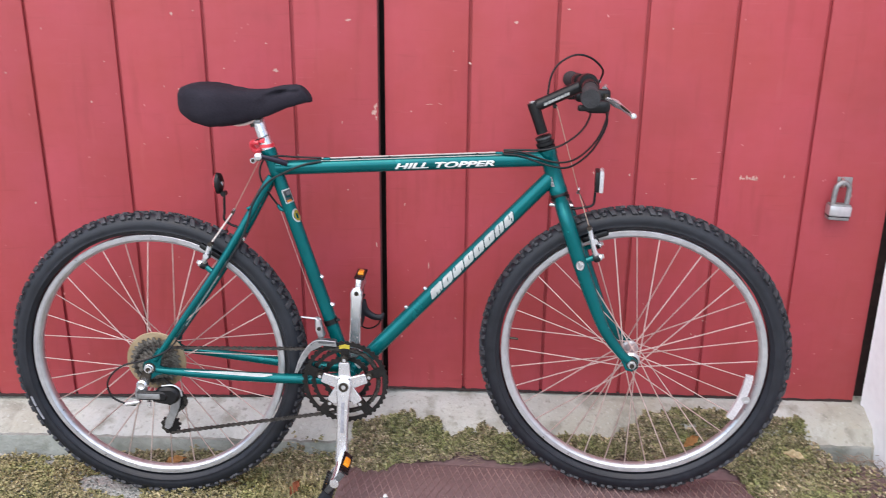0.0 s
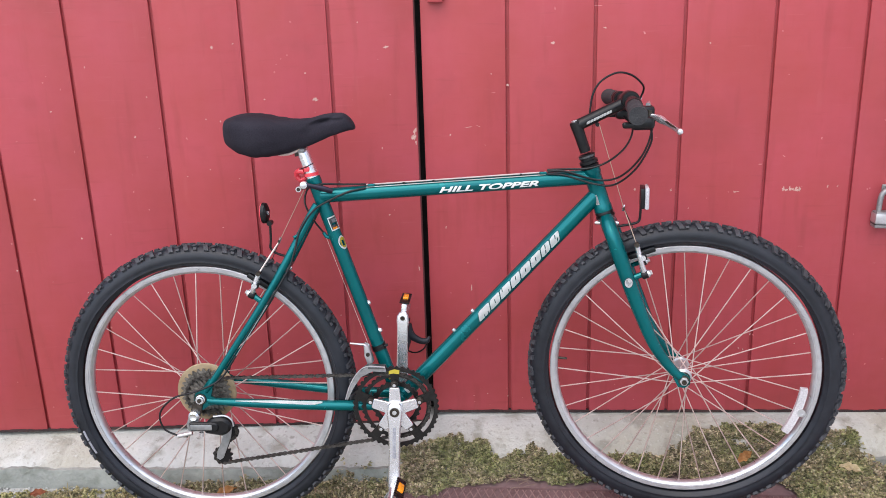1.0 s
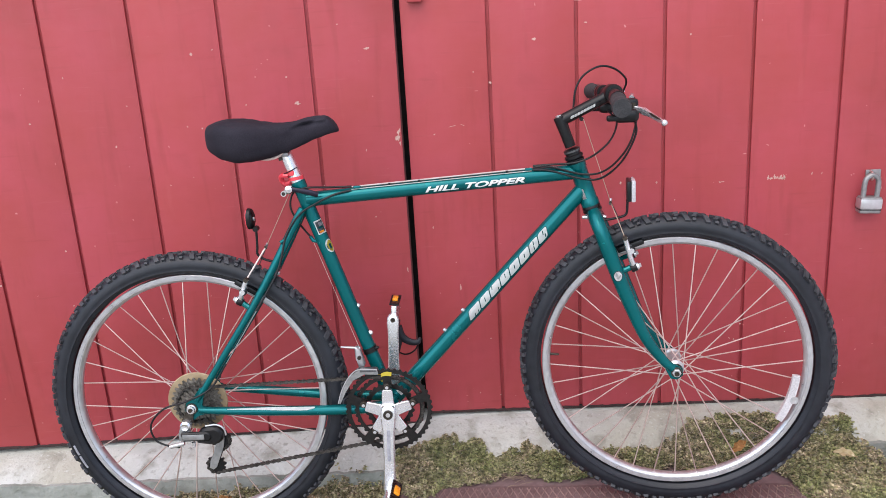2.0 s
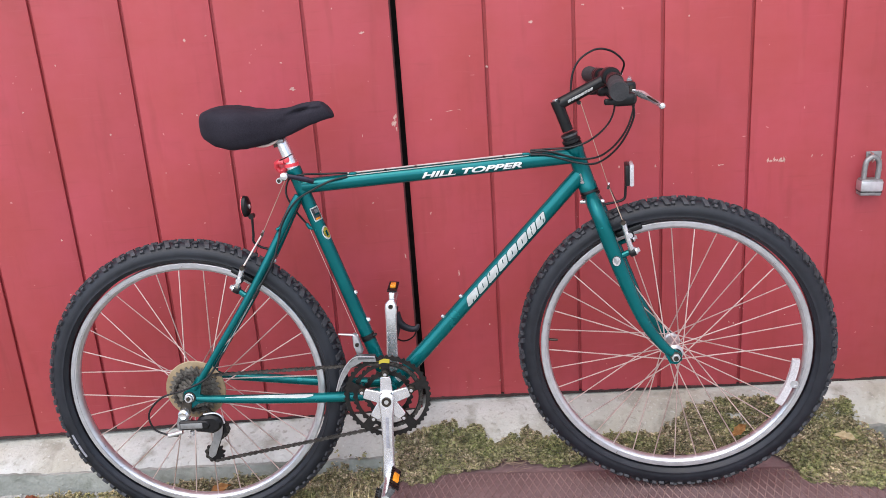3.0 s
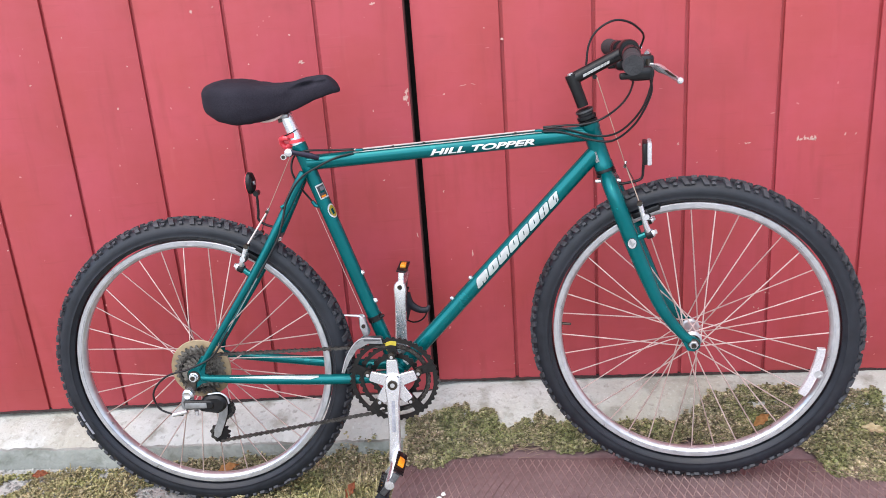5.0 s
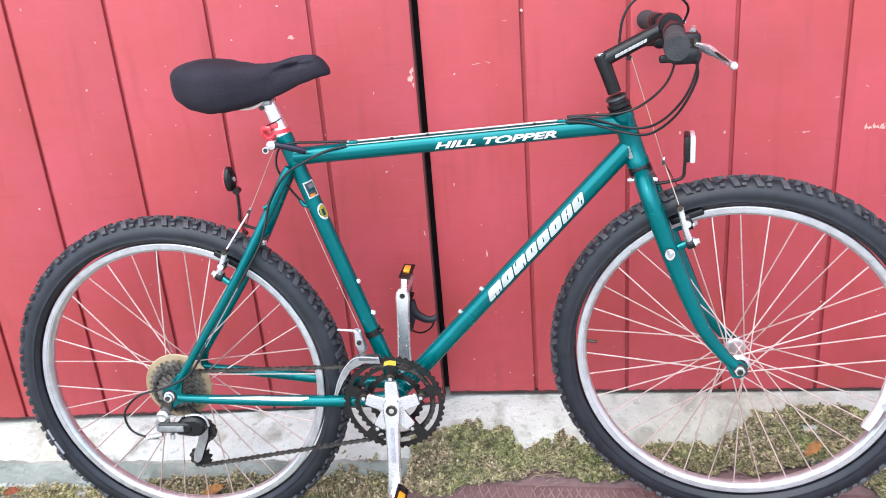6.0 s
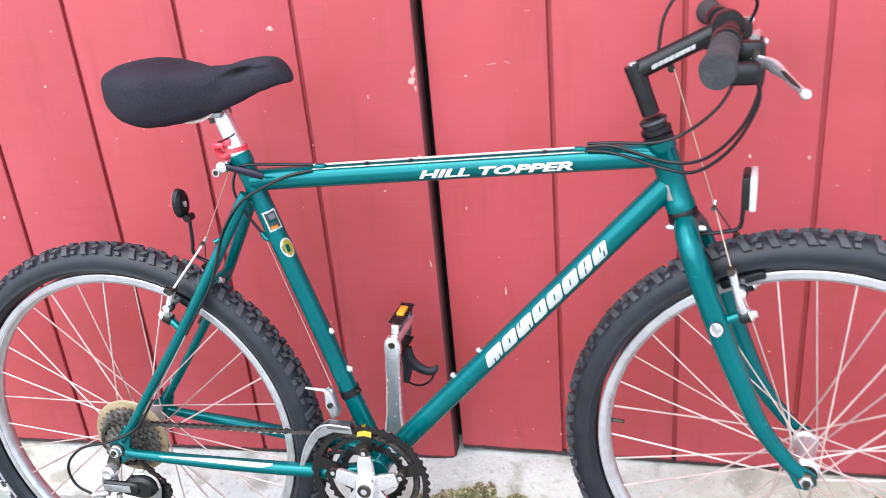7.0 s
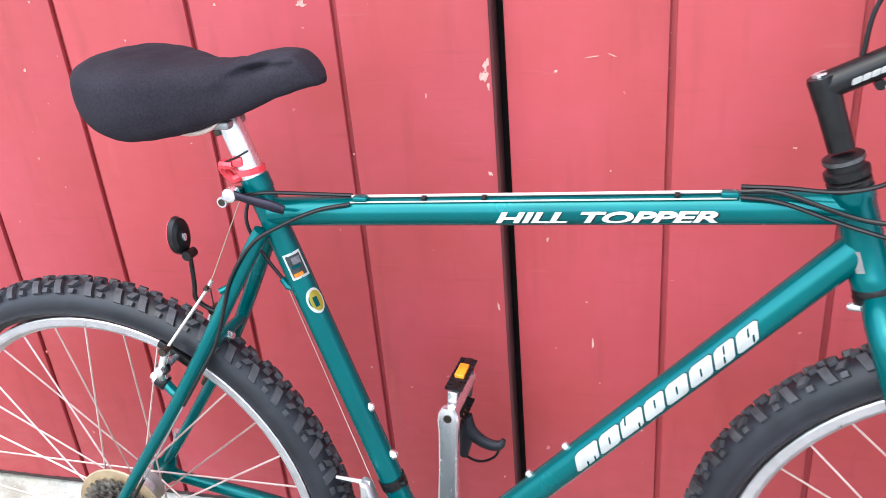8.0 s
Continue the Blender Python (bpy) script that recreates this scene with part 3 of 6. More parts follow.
            me = bpy.data.meshes.new("spoke")
            bmx.to_mesh(me)
            bmx.free()
            me.materials.append(STEEL)
            meshes.append(me)
    for i in range(count):
        piece("spoke", meshes[(i % 2) * 2 + ((i + first) // 2) % 2], wheel_ob, w @ turn("Y", -(phase + i * 360 / count)))
    va = turn("Y", -valve_at)
    part("valve", moved(tube([(RIM_R - 0.016, 0, 0), (RIM_R - 0.032, 0, 0), (RIM_R - 0.037, 0, 0)], [0.0030, 0.0030, 0.0022], 8), w @ va), GREASY, wheel_ob)
    return wheel_ob, w


rear_wheel, RW = wheel("rear_wheel", REAR, Matrix.Identity(4), 32, 2.0, 0, (-0.022, 0.034), 0.026, 54, "silver alloy rear rim")
front_wheel, FW = wheel("front_wheel", FRONT, STEER, 36, 1.1, 2, (-0.033, 0.033), 0.0185, 176, "silver alloy front rim")

# scuffed pale lettering on the rear tyre wall, as bars
bm = bmesh.new()
for a0, a1 in ((198, 202.5), (203.2, 209)):
    prism([(r * math.cos(radians(a)), r * math.sin(radians(a))) for r, a in [(0.3115, a0 + (a1 - a0) * q / 3) for q in range(4)] + [(0.3160, a1 - (a1 - a0) * q / 3) for q in range(4)]], -0.0253, -0.0225, bm=bm)
part("tyre_marking", moved(bm, RW), FADED, rear_wheel, "worn pale bars on the tyre wall")

# spoke reflector in the front wheel
bm = bmesh.new()
prism([(0.262 * math.cos(radians(a)) - d * math.cos(radians(a)), 0.262 * math.sin(radians(a)) - d * math.sin(radians(a)))
       for a, d in [(-30 + 25 * k / 8, 0.0) for k in range(9)] + [(-5 - 25 * k / 8, 0.016) for k in range(9)]], -0.022, -0.012, bm=bm, bevel=0.001)
part("spoke_reflector", moved(bm, FW), LENS, front_wheel, "clear plastic spoke reflector")
part("reflector_clip", moved(lathe([(0.0085, -0.0215), (0.0085, -0.0245), (0.0045, -0.0245), (0.0045, -0.0230)], 18, m=at(0.250, 0, -0.078)), FW), ALLOY, front_wheel, "round metal clip of the reflector")

# frame
ST_TOP, HT_TOP, HT_BOT = Vector((0.2620, 0, 0.818)), Vector((0.856, 0, 0.818)), Vector((0.885, 0, 0.727))
TT_A, TT_B = Vector((0.282, 0, 0.7692)), Vector((0.860, 0, 0.7992))
DT_A, DT_B = Vector((0.436, 0, 0.306)), Vector((0.868, 0, 0.760))
frame_ob = part("frame", lathe([(0.0185, -0.036), (0.0205, -0.034), (0.0205, 0.034), (0.0185, 0.036)], 24, m=at(*CRANK)), TEAL, bike, "glossy teal painted steel frame")
for nm, a, b, r in (("seat_tube", CRANK, ST_TOP.lerp(CRANK, 0.017), 0.0148), ("top_tube", TT_A, TT_B, 0.0160), ("down_tube", DT_A, DT_B, 0.0168)):
    part(nm, tube([a.lerp(b, k / 6) for k in range(7)], r, 24), TEAL, frame_ob)
bm = tube([HT_BOT, HT_BOT.lerp(HT_TOP, 0.12), HT_BOT.lerp(HT_TOP, 0.14), HT_BOT.lerp(HT_TOP, 0.86), HT_BOT.lerp(HT_TOP, 0.88), HT_TOP], [0.0195, 0.0195, 0.0182, 0.0182, 0.0195, 0.0195], 24)
part("head_tube", bm, TEAL, frame_ob)
for s in (-1, 1):
    part("seat_stay", tube(spline([(0.274, 0.017 * s, 0.752), (0.259, 0.021 * s, 0.728), (0.203, 0.041 * s, 0.630), (0.148, 0.0545 * s, 0.541), (0.082, 0.0625 * s, 0.446), (0.026, 0.066 * s, 0.366), (0.012, 0.067 * s, 0.348)], 4),
                           [0.0092, 0.0094, 0.0088, 0.0081, 0.0076, 0.0070, 0.006], 16), TEAL, frame_ob)
    part("chain_stay", tube(spline([(0.425, 0.028 * s, 0.304), (0.37, 0.037 * s, 0.302), (0.30, 0.044 * s, 0.304), (0.16, 0.058 * s, 0.314), (0.035, 0.066 * s, 0.324), (0.014, 0.067 * s, 0.328)], 4),
                            [0.0125, 0.012, 0.0115, 0.0105, 0.008, 0.006], 16), TEAL, frame_ob)
    outline = [(-0.017, 0.318), (-0.020, 0.300), (-0.008, 0.296), (0.006, 0.308), (0.016, 0.316), (0.040, 0.318), (0.040, 0.329), (0.022, 0.336), (0.033, 0.372), (0.022, 0.378), (0.004, 0.352), (-0.012, 0.344)]
    part("dropout", prism(outline, 0.0645 * s, 0.0695 * s, bevel=0.001), TEAL, frame_ob)
part("stay_bridge", tube([(0.196, -0.042, 0.613), (0.196, 0.042, 0.613)], 0.007, 12), TEAL, frame_ob)
part("bridge_bolt", tube([(0.198, -0.006, 0.612), (0.209, -0.007, 0.611)], [0.006, 0.006, 0.004], 8), SILVER, frame_ob)
part("chainstay_bridge", tube([(0.365, -0.036, 0.302), (0.365, 0.036, 0.302)], 0.006, 12), TEAL, frame_ob)
for x, z in ((0.371, 0.529), (0.394, 0.465)):
    part("bottle_bolt", lathe([(0.0052, 0), (0.0055, 0.008), (0.0035, 0.0105)], 10, m=at(x - 0.004, 0, z + 0.001, turn("Z", -90) @ turn("X", -17))), SILVER, frame_ob)
for f in (0.318, 0.415):
    q = DT_A.lerp(DT_B, f) + Vector((-0.724, 0, 0.689)) * 0.0162
    part("bottle_bolt", lathe([(0.0045, 0), (0.0048, 0.004), (0.003, 0.006)], 10, m=at(*q, turn("Y", -46) @ turn("X", 90))), SILVER, frame_ob)


def on_tube(bm, a, b, r, lift, up=0.0):
    """Wraps flat work (x along, z across) round a tube's right side, at an angle up from its middle."""
    d = (b - a).normalized()
    side = Vector((0, -1, 0))
    across = side.cross(d) if side.cross(d).z > 0 else d.cross(side)
    for v in bm.verts:
        t = v.co.z / r + radians(up)
        v.co = a + d * v.co.x + (r + lift - v.co.y) * (math.cos(t) * side + math.sin(t) * across)
    return bm


def lettering(text, size, shear, length):
    cu = bpy.data.curves.new("lettering", "FONT")
    cu.body, cu.size, cu.shear, cu.extrude, cu.offset = text, 1.0, shear, 0.0, 0.03
    ob = bpy.data.objects.new("lettering", cu)
    scene.collection.objects.link(ob)
    bpy.context.view_layer.update()
    me = bpy.data.meshes.new_from_object(ob.evaluated_get(bpy.context.evaluated_depsgraph_get()))
    bpy.data.objects.remove(ob)
    bm = bmesh.new()
    bm.from_mesh(me)
    bpy.data.meshes.remove(me)
    w = max(v.co.x for v in bm.verts)
    lo, hi = min(v.co.y for v in bm.verts), max(v.co.y for v in bm.verts)
    for k in range(1, 8):
        bmesh.ops.bisect_plane(bm, geom=bm.verts[:] + bm.edges[:] + bm.faces[:], plane_co=(0, lo + (hi - lo) * k / 8 + 0.0007, 0), plane_no=(0, 1, 0))
    for v in bm.verts:
        v.co = Vector((v.co.x * length / w, 0, (v.co.y - (lo + hi) / 2) * size))
    bmesh.ops.solidify(bm, geom=bm.faces[:], thickness=0.0003)
    return bm


bm = lettering("HILL TOPPER", 0.0165, 0.3, 0.212)
moved(bm, at(0.253, 0, -0.0015))
part("tube_lettering", on_tube(bm, TT_A, TT_B, 0.0160, 0.0006, -7), LETTER, frame_ob, "white slanted capital letters on the top tube")
bm = lettering("HILL TOPPER", 0.0172, 0.3, 0.213)
moved(bm, at(0.2537, 0, -0.0026))
part("lettering_shadow", on_tube(bm, TT_A, TT_B, 0.0160, 0.0002, -7), BLACK, frame_ob, "dark shadow edge under the letters")


def blocks(name, widths, u, h, sl, gap, r, a, b, lift, up, mat, owner, label, grow=0.0, ends=0.35):
    """A row of slanted round-cornered blocks laid round a tube, as wide as given, grown by a margin."""
    bm = bmesh.new()
    nv, hh = 10, h + grow
    for w in widths:
        rows = []
        for j in range(nv + 1):
            z = hh * (2 * j / nv - 1)
            t = max(abs(z) / hh - 1 + ends, 0.0) / ends
            inset = min(w, 2 * h) * 0.22 * (1 - math.sqrt(max(1 - t * t, 0.0)))
            x0, x1 = u - grow + inset + sl * z / h, u + w - gap + grow - inset + sl * z / h
            rows.append([bm.verts.new((x, 0, z)) for x in (x0, (x0 + x1) / 2, x1)])
        for p, q in zip(rows, rows[1:]):
            for k in range(2):
                bm.faces.new((p[k], p[k + 1], q[k + 1], q[k]))
        u += w
    bmesh.ops.solidify(bm, geom=bm.faces[:], thickness=0.0003)
    return part(name, on_tube(bm, a, b, r, lift, up), mat, owner, label)


# maker's mark on the down tube: plain rounded white blocks with dark edges and slots
MARK = [0.037, 0.032, 0.034, 0.030, 0.032, 0.032, 0.028, 0.029]
blocks("marking_shadow", MARK, 0.262, 0.0092, 0.0068, 0.0030, 0.0168, DT_A, DT_B, 0.0002, 2, BLACK, frame_ob, "dark edges of the white blocks", grow=0.0007, ends=0.25)
blocks("tube_marking", MARK, 0.262, 0.0092, 0.0068, 0.0030, 0.0168, DT_A, DT_B, 0.0006, 2, LETTER, frame_ob, "white slanted rounded blocks on the down tube", ends=0.25)
# short slits worn into the blocks from either side
for k, place, up in ((0, 0.34, -22), (0, 0.66, -22), (1, 0.5, 2), (2, 0.36, 22), (2, 0.64, -20), (3, 0.6, 10), (4, 0.5, 2), (5, 0.5, 2), (6, 0.62, 16), (6, 0.36, -12), (7, 0.66, 14), (7, 0.66, -12)):
    mid = 0.262 + sum(MARK[:k]) + place * (MARK[k] - 0.003)
    blocks("marking_slit", [0.0024], mid - 0.0012, 0.0036, 0.0026, 0.0, 0.0168, DT_A, DT_B, 0.0010, up, TEAL, frame_ob, "")


def sticker(name, a, b, r, along, w, h, mat, up, label, round_=False, lift=0.0005):
    n = 18
    if round_:
        pts = [(along + w / 2 * math.cos(2 * math.pi * k / n), h / 2 * math.sin(2 * math.pi * k / n)) for k in range(n)]
    else:
        pts = [(along + w / 2 * x, h / 2 * z) for x, z in ((-1, -1), (-0.3, -1), (0.3, -1), (1, -1), (1, -0.4), (1, 0.4), (1, 1), (0.3, 1), (-0.3, 1), (-1, 1), (-1, 0.4), (-1, -0.4))]
    bm = bmesh.new()
    c0 = bm.verts.new((along, 0, 0))
    vs = [bm.verts.new((x, 0, z)) for x, z in pts]
    for k in range(len(vs)):
        bm.faces.new((c0, vs[k], vs[(k + 1) % len(vs)]))
    bmesh.ops.solidify(bm, geom=bm.faces[:], thickness=0.0003)
    return part(name, on_tube(bm, a, b, r, lift, up), mat, frame_ob, label)


sticker("seat_tube_badge", ST_TOP, CRANK, 0.0148, 0.116, 0.031, 0.021, LETTER, 40, "pale square badge sticker")
sticker("seat_tube_badge", ST_TOP, CRANK, 0.0148, 0.116, 0.025, 0.016, CAGE, 40, "dark middle of the square badge", lift=0.0009)
sticker("seat_tube_badge", ST_TOP, CRANK, 0.0148, 0.1265, 0.0045, 0.010, ORANGE, 34, "small orange patch of the badge", lift=0.0013)
sticker("seat_tube_badge", ST_TOP, CRANK, 0.0148, 0.162, 0.031, 0.021, LETTER, 54, "pale oval sticker", True)
sticker("seat_tube_badge", ST_TOP, CRANK, 0.0148, 0.162, 0.025, 0.015, YELLOW, 57, "yellow middle of the oval sticker", True, lift=0.0009)
sticker("seat_tube_badge", ST_TOP, CRANK, 0.0148, 0.163, 0.012, 0.005, TEAL, 52, "dark mark on the oval sticker", lift=0.0013)
sticker("seat_tube_badge", ST_TOP, CRANK, 0.0148, 0.110, 0.008, 0.009, FADED, 46, "grey patch of the square badge", lift=0.0013)
sticker("seat_tube_badge", ST_TOP, CRANK, 0.0148, 0.117, 0.004, 0.010, TEAL, 38, "teal bar of the square badge", lift=0.0013)
sticker("seat_tube_badge", ST_TOP, CRANK, 0.0148, 0.478, 0.022, 0.010, YELLOW, 10, "small yellow sticker at the foot of the seat tube")
sticker("tube_badge", DT_A, DT_B, 0.0168, 0.030, 0.012, 0.016, LETTER, 12, "small pale sticker at the foot of the down tube")
sticker("head_badge", HT_TOP, HT_BOT, 0.0182, 0.066, 0.022, 0.008, SILVER, -30, "small silver head badge")
CS_A, CS_B = Vector((0.078, -0.0634, 0.3206)), Vector((0.290, -0.0450, 0.3046))
bm = bmesh.new()
rows = []
for i in range(13):
    f = i / 12
    lo, hi = float(np.interp(f, [0, 0.9, 1], [-0.001, -0.0035, 0.001])), float(np.interp(f, [0, 0.5, 1], [0.0005, 0.004, 0.0045]))
    rows.append([bm.verts.new((0.190 * f, 0, lo + (hi - lo) * c / 3)) for c in range(4)])
for p, q in zip(rows, rows[1:]):
    for c in range(3):
        bm.faces.new((p[c], q[c], q[c + 1], p[c + 1]))
bmesh.ops.solidify(bm, geom=bm.faces[:], thickness=0.0003)
part("chainstay_guard", on_tube(bm, CS_A, CS_B, 0.0112, 0.0012, 38), LETTER, frame_ob, "white tapering strip along the chain stay")

# fork
fork = part("fork", moved(tube([Vector((0.885, 0, 0.727)), Vector((0.8885, 0, 0.717)), Vector((0.893, 0, 0.702))], [0.0165, 0.0175, 0.016], 20), STEER), TEAL, bike, "teal steel fork")
for s in (-1, 1):
    blade = part("fork_blade", moved(tube(spline([(0.891, 0.006 * s, 0.712), (0.896, 0.028 * s, 0.700), (0.907, 0.045 * s, 0.674), (0.937, 0.050 * s, 0.590), (0.963, 0.0505 * s, 0.522), (0.996, 0.051 * s, 0.445), (1.034, 0.0515 * s, 0.392), (1.053, 0.052 * s, 0.375)], 5),
                                      [0.0155, 0.016, 0.016, 0.0158, 0.015, 0.0125, 0.0105, 0.009], 20), STEER), TEAL, fork)
    part("fork_end", moved(prism([(1.046, 0.388), (1.036, 0.376), (1.048, 0.352), (1.062, 0.350), (1.074, 0.360), (1.072, 0.376), (1.060, 0.384)], 0.049 * s, 0.055 * s, bevel=0.001), STEER), TEAL, fork)
    part("washer", moved(lathe([(0.0118, 0.0552 * s), (0.0118, 0.0572 * s), (0.006, 0.0574 * s)], 18, m=at(*FRONT)), STEER), GREASY, front_wheel, "dark washer")
    part("axle_nut", moved(lathe([(0.0092, 0.0572 * s), (0.0092, 0.0632 * s), (0.0080, 0.0640 * s)], 6, m=at(*FRONT)), STEER), ALLOY, front_wheel, "bright axle nut")
    part("axle_end", moved(lathe([(0.0052, 0.0636 * s), (0.0052, 0.0675 * s), (0.0020, 0.0672 * s)], 12, m=at(*FRONT)), STEER), GREASY, front_wheel)
for r, lift, mt, lab in ((0.0108, 0.0, BLACK, "dark rim of the fork badge"), (0.0097, 0.0005, SILVER, "small silver shield badge")):
    shield = [(r * (0.85 if abs(math.sin(q)) < 0.8 else 0.9) * math.cos(q), r * (1.0 if math.sin(q) > 0 else 1.12) * math.sin(q)) for q in [2 * math.pi * k / 16 for k in range(16)]]
    part("fork_badge", moved(prism(shield, -0.0664 - lift, -0.0640, m=at(0.9385, 0, 0.588)), STEER), mt, fork, lab)
part("fork_badge_mark", moved(prism([(-0.006, 0.006), (-0.003, 0.007), (0.001, -0.001), (0.006, 0.003), (0.006, -0.001), (0.000, -0.008), (-0.005, -0.001)], -0.0674, -0.0660, m=at(0.9385, 0, 0.588)), STEER), DULL, fork, "dull grey mark on the badge")
part("reflector_bolt", moved(lathe([(0.0035, -0.024), (0.0045, -0.02), (0.0045, 0.024), (0.003, 0.027)], 10, m=at(0.893, 0, 0.700, turn("Z", 90))), STEER), SILVER, fork)

# headset, stem, bars
HD = (HT_TOP - HT_BOT).normalized()
HROT = HD.to_track_quat("Y", "Z").to_matrix().to_4x4()
headset = part("headset", lathe([(0.0178, 0.000), (0.0192, 0.003), (0.0192, 0.007), (0.0168, 0.009), (0.0196, 0.011), (0.0196, 0.017), (0.0160, 0.019), (0.0160, 0.0235), (0.0176, 0.0245), (0.0176, 0.0295), (0.0135, 0.032)], 28, m=Matrix.Translation(HT_TOP) @ HROT),
                BLACK, bike, "black threaded headset")
part("locknut", lathe([(0.0150, 0.0242), (0.0179, 0.0248), (0.0179, 0.0285), (0.0150, 0.0292)], 28, m=Matrix.Translation(HT_TOP) @ HROT), CAGE, headset, "grey locknut")
part("headset_cup", lathe([(0.0180, 0.001), (0.0198, -0.003), (0.0198, -0.006), (0.0180, -0.008), (0.0205, -0.010), (0.0205, -0.014), (0.016, -0.017)], 28, m=Matrix.Translation(HT_BOT) @ HROT), BLACK, headset)
Q0, Q1, CL = HT_TOP + HD * 0.036, Vector((0.8230, 0, 0.9155)), Vector((0.934, 0, 0.957))
stem = part("stem", tube([Q0, Q0.lerp(Q1, 0.5), Q0.lerp(Q1, 0.94), Q1], [0.0115, 0.0117, 0.0130, 0.0124], 22), BLACK, bike, "black quill stem")
part("stem_bolt", tube([Q1, Q1 + HD * 0.003], 0.0075, 6), ALLOY, stem)
S0 = Q0.lerp(Q1, 0.86)
part("stem_extension", tube([S0, S0.lerp(CL, 0.15), S0.lerp(CL, 0.8), CL], [0.0126, 0.0122, 0.0122, 0.0138], 22), BLACK, stem)
part("stem_clamp", lathe([(0.018, -0.019), (0.0195, -0.016), (0.0195, 0.016), (0.018, 0.019)], 24, m=at(*CL)), BLACK, stem)
blocks("stem_marking", [0.0085, 0.0070, 0.0075, 0.0070, 0.0072, 0.0070, 0.0065, 0.0060], 0.020, 0.0027, 0.0012, 0.0004, 0.0122, S0, CL, 0.0005, -14, LETTER, stem, "worn white bars on the stem")
PULLEY = S0.lerp(CL, 0.34) + Vector((0.006, 0, -0.0150))
part("cable_pulley", tube([PULLEY - Vector((0, 0.005, 0)), PULLEY + Vector((0, 0.005, 0))], 0.0045, 14), BLACK, stem)


def bar_at(y):
    """The middle of the swept-back handlebar at y."""
    s = abs(y)
    return Vector((CL.x - (0.115 if y < 0 else 0.05) * max(s - 0.03, 0), y, CL.z - (0.052 if y < 0 else 0.02) * max(s - 0.03, 0)))


handlebar = part("handlebar", tube([bar_at(-0.268 + 0.511 * k / 24) for k in range(25)], 0.0111, 18), BLACK, bike, "black swept handlebar")
for s in (-1, 1):
    pts = [bar_at(s * (0.136 + (0.135 if s < 0 else 0.109) * k / 10)) for k in range(11)]
    part("grip", tube(pts, [0.0150, 0.0160, 0.0155, 0.0156, 0.0157, 0.0158, 0.0160, 0.0165, 0.0174, 0.0182, 0.0165], 22), GRIP, bike, "black foam grip")
    b0 = bar_at(s * 0.100)
    lever = part("brake_lever", lathe([(0.0150, -0.009), (0.0158, -0.007), (0.0158, 0.007), (0.0150, 0.009)], 20, m=at(*b0)), BLACK, bike, "silver two-finger brake lever")
    body = box(b0.x + 0.024, b0.y - 0.004 * s, b0.z - 0.014, 0.034, 0.026, 0.024, 0.007)
    part("lever_bracket", body, BLACK, lever)
    part("lever_adjuster", tube([(b0.x + 0.030, b0.y + 0.010 * -s, b0.z - 0.002), (b0.x + 0.036, b0.y + 0.036 * -s, b0.z + 0.002)], [0.0052, 0.004], 10), SILVER, lever)
    blade = spline([(b0.x + 0.026, b0.y + 0.004 * s, b0.z - 0.020), (b0.x + 0.041, b0.y + 0.018 * s, b0.z - 0.024), (b0.x + 0.052, b0.y + 0.040 * s, b0.z - 0.030), (b0.x + 0.061, b0.y + 0.075 * s, b0.z - 0.038), (b0.x + 0.069, b0.y + 0.102 * s, b0.z - 0.044)], 6)
    part("lever_blade", tube(blade, [0.0046, 0.0058, 0.0078, 0.0052, 0.0046, 0.0044], 12, flat=0.6), SILVER, lever)
    part("lever_slot", tube([p + Vector((-0.0006, 0, 0.0022)) for p in blade[11:23]], [0.0012, 0.0026, 0.0026, 0.0012], 8), GREASY, lever, "dark slot along the lever")
    part("lever_pivot", tube([(b0.x + 0.030, b0.y + 0.006 * s, b0.z - 0.010), (b0.x + 0.030, b0.y + 0.006 * s, b0.z - 0.032)], 0.0055, 10), GREASY, lever)
    bm = bmesh.new()
    bmesh.ops.create_uvsphere(bm, u_segments=14, v_segments=10, radius=0.0062, matrix=at(*blade[-1]))
    part("lever_ball", bm, SILVER, lever)
    b1 = bar_at(s * 0.118)
    shifter = part("shifter", lathe([(0.0150, -0.010), (0.0160, -0.008), (0.0160, 0.008), (0.0150, 0.010)], 18, m=at(*b1)), BLACK, bike, "black under-bar shift lever pod")
    part("shifter_body", box(b1.x + 0.016, b1.y, b1.z - 0.033, 0.048, 0.034, 0.026, 0.010, 3), BLACK, shifter)
    part("shift_lever", box(b1.x - 0.010, b1.y + 0.010 * s, b1.z - 0.036, 0.026, 0.012, 0.012, 0.004, 3), BLACK, shifter)
    part("shift_plate", box(b1.x + 0.032, b1.y - 0.014 * s, b1.z - 0.020, 0.012, 0.010, 0.006, 0.002), DULL, shifter)

# saddle with its cloth cover
SECTIONS = [(0.083, 0.004, 0.918, 0.901), (0.086, 0.026, 0.930, 0.888), (0.092, 0.045, 0.937, 0.877), (0.106, 0.063, 0.943, 0.865), (0.126, 0.079, 0.947, 0.855), (0.155, 0.085, 0.946, 0.848), (0.185, 0.077, 0.941, 0.848),
            (0.212, 0.061, 0.936, 0.853), (0.240, 0.046, 0.934, 0.863), (0.268, 0.036, 0.937, 0.875), (0.296, 0.030, 0.942, 0.888), (0.320, 0.027, 0.945, 0.898), (0.337, 0.0245, 0.944, 0.904), (0.348, 0.021, 0.936, 0.9075), (0.356, 0.016, 0.925, 0.909), (0.361, 0.008, 0.917, 0.911)]
fine_x = spline([(a, b, c) for a, b, c, d in SECTIONS], 8)
fine_z = spline([(a, b, d) for a, b, c, d in SECTIONS], 8)
